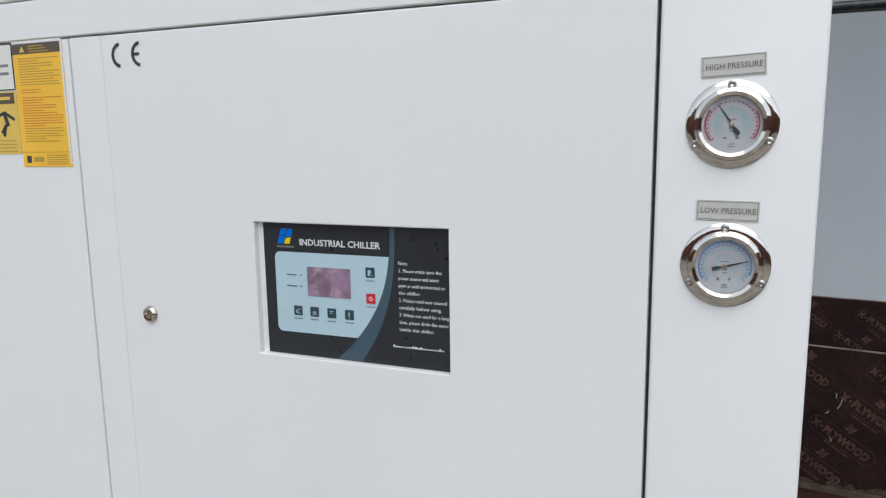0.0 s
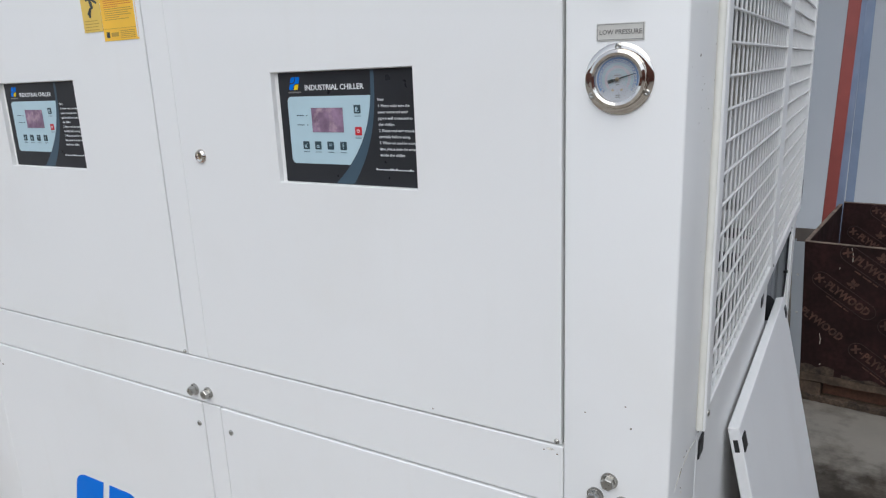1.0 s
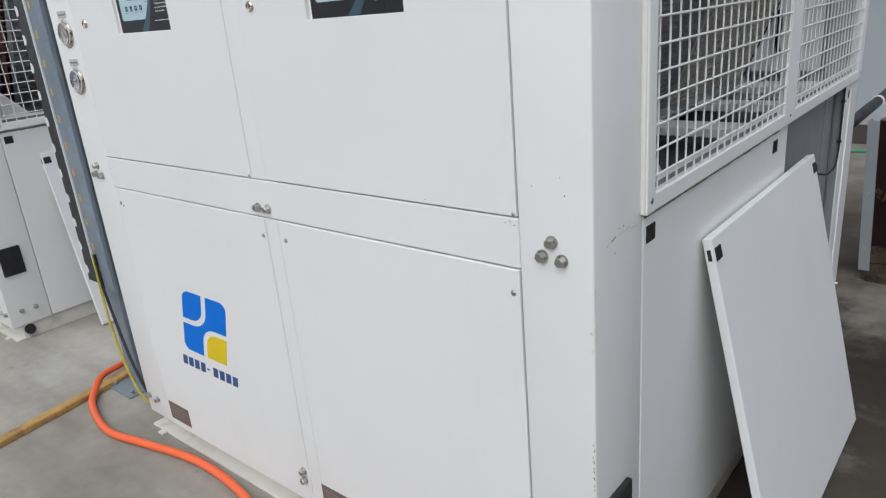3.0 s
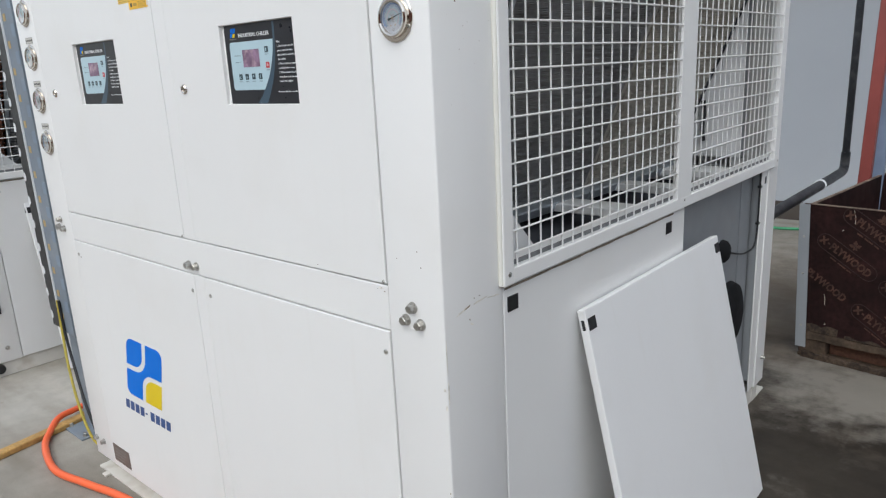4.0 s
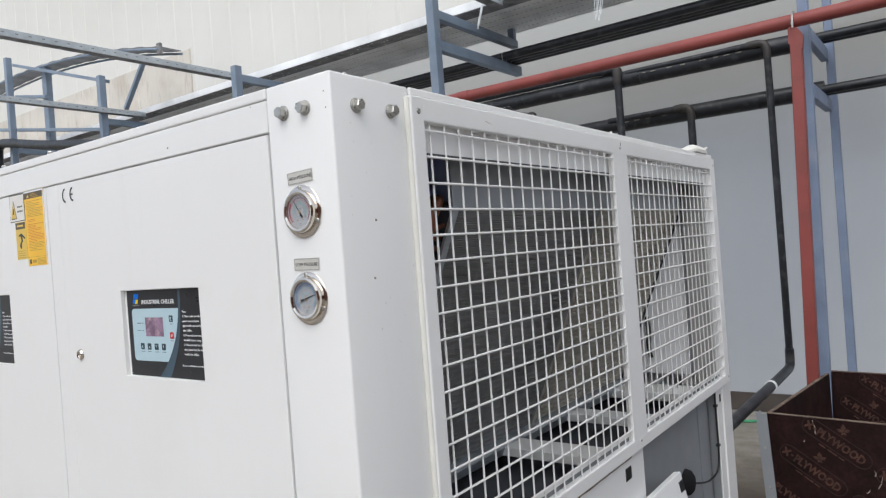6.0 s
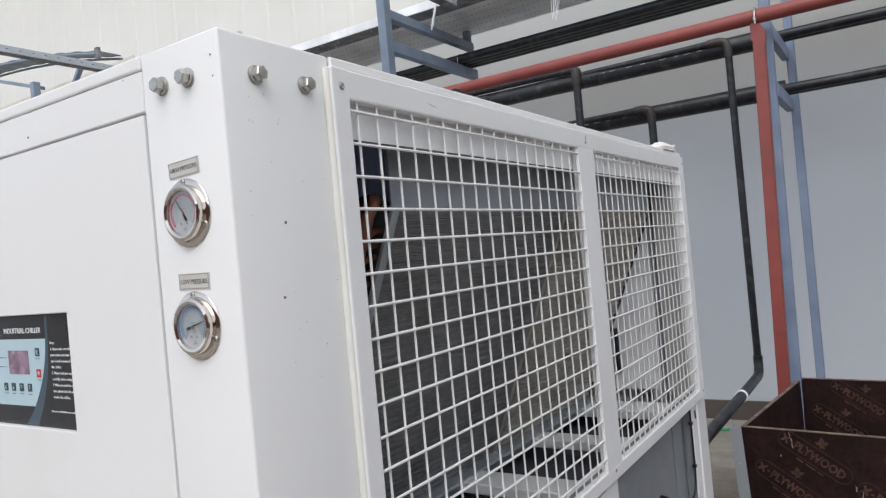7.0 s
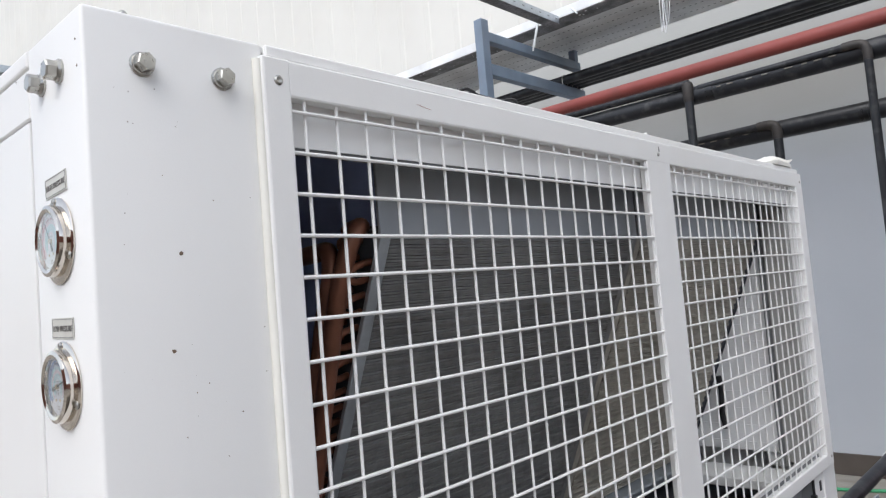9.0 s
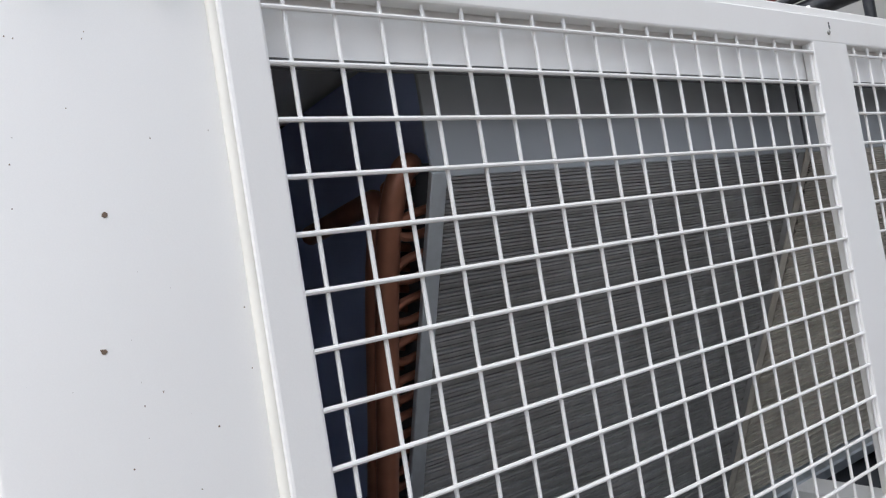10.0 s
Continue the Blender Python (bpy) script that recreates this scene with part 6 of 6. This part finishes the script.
def print_flower():
    """A three-leaved flower, drawn flat."""
    b = bmesh.new()
    for a, k in ((33, 1.0), (-32, 0.85), (98, 0.85), (180, 0.5), (246, 0.5)):
        c, s_ = math.cos(radians(a)), math.sin(radians(a))
        b.faces.new([b.verts.new((x * c * k - z * s_ * k, 0, x * s_ * k + z * c * k + 0.058)) for x, z in ((-0.004, 0.003), (0.004, 0.003), (0.0095, 0.019), (0.0, 0.034), (-0.0095, 0.019))])
    return thin(b)


PU = mesh_of("printed_oval", print_oval(), M_PLYRING)
PC = mesh_of("printed_cross", print_cross(), M_PLYPRINT)
PF = mesh_of("printed_flower", print_flower(), M_PLYPRINT)
PD = mesh_of("printed_dash", bars_flat(((-0.100, -0.088, -0.004, 0.004),)), M_PLYPRINT)
PS = mesh_of("small_print", bars_flat(((-0.05, -0.02, -0.050, -0.044), (-0.012, 0.03, -0.050, -0.044), (0.036, 0.06, -0.050, -0.044))), M_PLYPRINT)
tmp_word = words("PLYWOOD", 0.049, 0, 0, 0, M_PLYPRINT, bx, "printed_word", width=0.204, bold=0.0021)
PW = tmp_word.data
bpy.data.objects.remove(tmp_word)
for r in range(-3, 7):
    for q in range(-1, 7):
        ux, uz = 0.276 - 0.1 * r + 0.27 * q, 0.658 - 0.13 * r - 0.177 * q
        if 0.07 < ux <= 0.13 and BZ0 + 0.075 < uz < BZ1 - 0.085:
            piece("printed_word", PW, bx, pose(ux, -0.0008, uz, 0, 33, 0) @ pose(-0.072, 0, -0.0168))
        if 0.13 < ux < BW - 0.13 and BZ0 + 0.075 < uz < BZ1 - 0.085:
            for yy in (-0.0004, BD - th - 0.0004):
                ov = piece("printed_oval", PU, bx, pose(ux, yy, uz, 0, 33, 0))
                for nm, me in (("printed_cross", PC), ("printed_flower", PF), ("printed_dash", PD)):
                    piece(nm, me, ov, pose(0, -0.0002, 0))
                tagged(piece("small_print", PS, ov, pose(0, -0.0002, 0)), kind="stuff")
                piece("printed_word", PW, ov, pose(-0.082, -0.0004, -0.0168))
# chips in the film
chip = bmesh.new()
for k in range(30):
    cx, cz, ln = rng.uniform(0.06, 1.4), rng.uniform(0.18, 0.70), rng.choice((0.008, 0.012, 0.02, 0.05, 0.06))
    join(chip, turned(flat(((-0.0015, 0), (0.001, -0.002), (0.005, ln * 0.5), (0.0016, ln), (0.0, ln + 0.003), (0.0025, ln * 0.5)), 0.0005), pose(cx, -0.0008, cz, 0, rng.uniform(-25, 35), 0)))
t = part("film_scratches", chip, M_SCRATCH, bx, "pale scratches in the film")
tagged(t, kind="stuff")
def ragged(x0, x1, z0, z1, rag0, rag1, depth, seed):
    """A board seen from its face, with broken, uneven edges."""
    rr = random.Random(seed)
    n = max(6, int((x1 - x0) / 0.022))
    low = [(x0 + (x1 - x0) * i / n, z0 + rr.uniform(0, rag0) * rr.random()) for i in range(n + 1)]
    top = [(x0 + (x1 - x0) * i / n, z1 - rr.uniform(0, rag1) * rr.random()) for i in range(n, -1, -1)]
    return flat(low + top, depth)


torn = bmesh.new()
for x0, x1, z1, seed in ((0.004, 0.17, 0.178, 1), (0.20, 0.36, 0.152, 2), (0.40, 0.74, 0.165, 3), (0.80, 1.02, 0.158, 4), (1.10, 1.43, 0.170, 5)):
    join(torn, turned(ragged(x0, x1, BZ0, z1, 0.0, 0.036, 0.0012, seed), pose(0, -0.0012, 0)))
part("torn_edge", torn, M_TORN, bx, "torn raw lower edge of the plywood")
# pallet
pl = thing("pallet", "worn wooden pallet under the plywood crate", "pallet", at=pose(0.008, 2.602, 0, 0, 0, -6.4))
for yy in (0.0, 0.24, 0.48, 0.72, 0.95):
    if yy > 0:
        part("deck_board", box(0.0, BW, yy + 0.003, yy + 0.10, 0.113, 0.133, 0.003), M_WOOD, pl)
part("deck_board", turned(ragged(0.0, BW, 0.094, 0.1335, 0.016, 0.006, 0.1, 8), pose(0, -0.004, 0)), M_WOOD, pl)
part("splintered_edge", turned(ragged(0.02, BW - 0.1, 0.001, 0.034, 0.004, 0.022, 0.012, 9), pose(0, -0.0125, 0)), M_TORN, pl, "splintered edge of the lowest board")
for yy in (0.0, 0.48, 0.95):
    part("bottom_board", box(0.0, BW, yy, yy + 0.10, 0.0, 0.02, 0.003), M_WOOD, pl)
    for xx in (0.0, 0.66, 1.33):
        part("block", box(xx, xx + 0.12, yy + 0.004, yy + 0.098, 0.021, 0.112 if yy > 0 else 0.093, 0.004), M_WOOD, pl)
for xx, ln in ((0.125, 0.53), (0.785, 0.54)):
    part("inner_board", box(xx, xx + ln, 0.055, 0.075, 0.021, 0.100, 0.003), M_REDWOOD, pl, "reddish brown board behind the gap")
ps = thing("paper_scraps", "crumpled pale scraps stuffed into the pallet", "scraps", at=pose(0.008, 2.602, 0, 0, 0, -6.4))
for k in range(5):
    part("scrap", turned(box(-0.08, 0.08, -0.03, 0.03, 0, 0.003, 0.001), pose(0.5 + 0.05 * k, 0.05 + 0.02 * (k % 2), 0.03 + 0.012 * k, rng.uniform(-20, 20), rng.uniform(-20, 20), rng.uniform(0, 90))), M_SCRAP, ps)

# ---- beside the chiller: post, vertical tray, timber, hose ----
sp = thing("steel_post", "blue-grey steel post on a base plate beside the chiller", "steel post")
part("upright", box(-2.265, -2.165, 0.125, 0.215, 0.008, 3.5, 0.004), M_BLUEPOST, sp)
part("base_plate", box(-2.30, -2.11, 0.045, 0.26, 0, 0.008, 0.001), M_BLUEPOST, sp, "square base plate")
for dx, dy in ((0.025, 0.025), (0.165, 0.025), (0.025, 0.19), (0.165, 0.19)):
    hex_bolt(sp, pose(-2.30 + dx, 0.045 + dy, 0.008), 0.009)
vt = thing("vertical_cable_tray", "upright perforated blue-grey cable tray fixed to the post", "cable tray")
vb = box(-2.215, -2.080, 0.092, 0.096, 0.46, 3.45)
box(-2.0798, -2.077, 0.082, 0.096, 0.46, 3.45, 0, vb)
part("tray_sheet", vb, M_BLUEPOST, vt)
part("pale_lip", box(-2.222, -2.2155, 0.086, 0.096, 0.46, 3.45, 0.0), M_PRINTW, vt, "pale front lip")
slot = mesh_of("slot", box(-2.198, -2.178, 0.0902, 0.0918, 0, 0.026), M_OCHRE)
hz = 0.52
while hz < 3.4:
    piece("slot", slot, vt, pose(0, 0, hz))
    hz += 0.098
rng = random.Random(21)
# blue patches paint the toothed shadow on the tray's right half
worn = mesh_of("worn_patch", flat(rounded(-0.014, 0.02, 0, 0.045, (0.008, 0, 0, 0.008), 3), 0.0012), M_BLUE)
hz = 0.56
while hz < 1.9:
    piece("worn_patch", worn, vt, pose(-2.125 + rng.uniform(-0.006, 0.006), 0.0905, hz))
    hz += 0.098
part("board", box(-2.310, -2.2225, 0.0905, 0.098, 0.47, 3.45, 0.001), M_BLACK, vt, "black strip beside the tray")
# white patches stand for holes through which the panel behind shows
dab = mesh_of("paint_dab", flat(((-0.006, 0), (0.012, 0.003), (0.016, 0.018), (0.009, 0.034), (-0.006, 0.036)), 0.0016), M_PRINTW)
hz = 0.50
while hz < 2.4:
    piece("paint_dab", dab, vt, pose(-2.3040 + rng.uniform(-0.003, 0.003), 0.0888, hz, 0, rng.uniform(-8, 8), 0))
    hz += 0.098
ew = thing("earth_wires", "yellow and black wires hanging from the tray beside the cabinet", "cable")
part("wire", tube([(-2.20, 0.085, 0.60), (-2.195, 0.08, 0.46), (-2.14, 0.06, 0.32), (-2.04, 0.04, 0.16), (-1.96, 0.05, 0.04), (-1.91, 0.12, 0.012)], 0.0055, 8), M_WIREY, ew, "yellow-green wire", True)
part("wire", tube([(-2.185, 0.085, 0.60), (-2.18, 0.085, 0.46), (-2.12, 0.075, 0.32), (-2.02, 0.06, 0.16), (-1.94, 0.07, 0.04), (-1.89, 0.13, 0.012)], 0.006, 8), M_BLACK, ew, "black cable", True)

tb = thing("timber_batten", "yellow-brown stained timber batten lying on the concrete", "timber")
part("batten", box(0, 1.9, -0.023, 0.023, 0.0, 0.026, 0.004), M_TIMBER, tb)
tb.matrix_basis = pose(-2.335, 0.30, 0, 0, 0, -81.5)
solid("orange_hose", tube([(-2.60, 0.60, 0.018), (-2.46, 0.34, 0.018), (-2.385, 0.15, 0.03), (-2.345, 0.050, 0.036), (-2.265, -0.020, 0.025), (-2.16, -0.080, 0.015), (-1.94, -0.125, 0.015), (-1.75, -0.092, 0.015), (-1.56, -0.050, 0.015), (-1.40, -0.036, 0.015), (-1.2, -0.055, 0.018), (-0.9, -0.12, 0.018), (-0.5, -0.13, 0.018), (-0.1, -0.2, 0.018)], 0.0138, 14), M_HOSE, "bright orange water hose curling over the concrete", "hose", smooth=True)
solid("green_hose", tube([(-1.6, 5.3, 0.012), (-0.9, 5.2, 0.012), (-0.4, 5.32, 0.012), (0.3, 5.2, 0.012)], 0.012, 8), M_GREEN, "thin green hose lying near the wall", "hose", smooth=True)


def crumpled_sheet(length, width, lift, seed):
    """A torn plastic sheet, bunched up at its root and thin where its tip curls up."""
    b = bmesh.new()
    n, m = 22, 12
    g = []
    for side in (0, 1):
        rows = []
        for i in range(n + 1):
            row = []
            for j in range(m + 1):
                u, v = i / n, j / m - 0.5
                w = width * (0.35 + 0.65 * math.sin(math.pi * min(1, 0.15 + u * 0.95))) * (1 if u < 0.62 else 1 - 0.85 * (u - 0.62) / 0.38)
                p = Vector((v * w, u * length, 0))
                q = 0.5 - 1.8 * abs(noise.noise(Vector((p.x * 19, p.y * 15, seed)))) + 0.4 * noise.noise(Vector((p.x * 46, p.y * 40, seed + 4)))
                p.x += 0.010 * noise.noise(Vector((u * 6, v * 2, seed + 9)))
                arch = math.sin(math.pi * min(1.0, 0.06 + u * 0.9)) ** 1.3 * (1 - 2.6 * v * v)
                p.z = max(0.0, lift * (arch + max(0, u - 0.72) * 4.2) + 0.009 * q * (0.25 + arch)) + 0.0012 * side
                if side == 0 and u < 0.78:
                    p.z = 0.0
                row.append(b.verts.new(p))
            rows.append(row)
        g.append(rows)
    for side in (0, 1):
        for i in range(n):
            for j in range(m):
                b.faces.new((g[side][i][j], g[side][i + 1][j], g[side][i + 1][j + 1], g[side][i][j + 1]))
    for i in range(n):
        for j in (0, m):
            b.faces.new((g[0][i][j], g[0][i + 1][j], g[1][i + 1][j], g[1][i][j]))
    for j in range(m):
        for i in (0, n):
            b.faces.new((g[0][i][j], g[0][i][j + 1], g[1][i][j + 1], g[1][i][j]))
    bmesh.ops.recalc_face_normals(b, faces=b.faces)
    return b


solid("plastic_sheet", crumpled_sheet(0.30, 0.082, 0.029, 3.1), M_RAGS, "crumpled torn white plastic sheet lying on the cabinet roof", "plastic sheet", at=pose(-0.036, 1.775, H + 0.0005, 0, 0, -3))


# ---- curved canopy over the far end of the rack ----
cn = thing("canopy", "gently curved canopy of dark ribbed sheet on the far rack posts", "canopy")


def canopy_z(x):
    u = (-6.22 - x) / 0.8487
    return 4.062 + 0.191 * u - 0.0212 * u * u


cb = bmesh.new()
nx = 60
grid = []
for k, yy in enumerate((3.72, 3.98)):
    for dz in (0.0, 0.012):
        row = []
        for i in range(nx + 1):
            x = -6.22 - 5.2 * i / nx
            row.append(cb.verts.new((x, yy, canopy_z(x) + dz + (0.004 if i % 4 < 2 else -0.004))))
        grid.append(row)
for a, c in ((0, 2), (3, 1), (1, 0), (2, 3)):
    for i in range(nx):
        cb.faces.new((grid[a][i], grid[a][i + 1], grid[c][i + 1], grid[c][i]))
for i in (0, nx):
    cb.faces.new((grid[0][i], grid[1][i], grid[3][i], grid[2][i]))
bmesh.ops.recalc_face_normals(cb, faces=cb.faces)
part("roof_sheet", cb, M_SHEET, cn)
for yy in (3.70, 3.99):
    part("canopy_rim", tube([(-6.22 - 5.2 * i / 20, yy, canopy_z(-6.22 - 5.2 * i / 20) - 0.022) for i in range(21)], 0.014, 8, 1), M_BLUE, cn)
part("end_flashing", box(-6.26, -6.20, 3.70, 3.74, canopy_z(-6.22) - 0.075, canopy_z(-6.22) + 0.05, 0.003), M_TRAYDARK, cn, "dark end flashing")
for (xa, za), (xb, zb), w in (((-9.66, 4.60), (-7.30, 3.90), 0.040), ((-6.50, 3.94), (-6.92, 3.50), 0.026), ((-10.3, 3.80), (-7.35, 3.33), 0.034), ((-9.66, 4.16), (-8.80, 4.00), 0.030)):
    d = Vector((xb - xa, 0, zb - za))
    b = box(-w, w, -0.02, 0.02, 0, d.length, 0.003)
    part("beam", turned(b, Matrix.Translation((xa, 3.675, za)) @ d.to_track_quat("Z", "Y").to_matrix().to_4x4()), M_BLUE, cn, "blue-grey canopy beam")
part("canopy_post", box(-9.06, -8.94, 3.74, 3.82, 0, canopy_z(-9.0) - 0.02, 0.004), M_BLUE, cn)
bp = thing("bent_pipe", "black insulated pipe with an elbow at the rack's far end", "pipe", "black insulated pipes")
part("pipe_run", tube([(-5.9, 3.50, 2.95), (-8.3, 3.50, 3.27), (-9.60, 3.50, 3.49), (-9.86, 3.50, 3.50), (-9.97, 3.50, 3.40), (-10.0, 3.50, 2.6)], 0.062, 14, 5), M_FOAM, bp, smooth=True)

# ---- white strings hanging from the cable tray ----
st = thing("hanging_string", "thin white strings hanging in loops from the cable tray", "string")
for xa, xb, low in ((-1.268, -1.250, 3.135), (-1.250, -1.222, 3.12), (-1.238, -1.205, 3.165)):
    part("loop", tube([(xa, 4.085, 3.60), (xa - 0.004, 4.08, 3.38), ((xa + xb) / 2 - 0.012, 4.075, low + 0.05), (xb, 4.08, 3.36), (xb - 0.008, 4.085, 3.60)], 0.0022, 6), M_PRINTW, st, smooth=True)
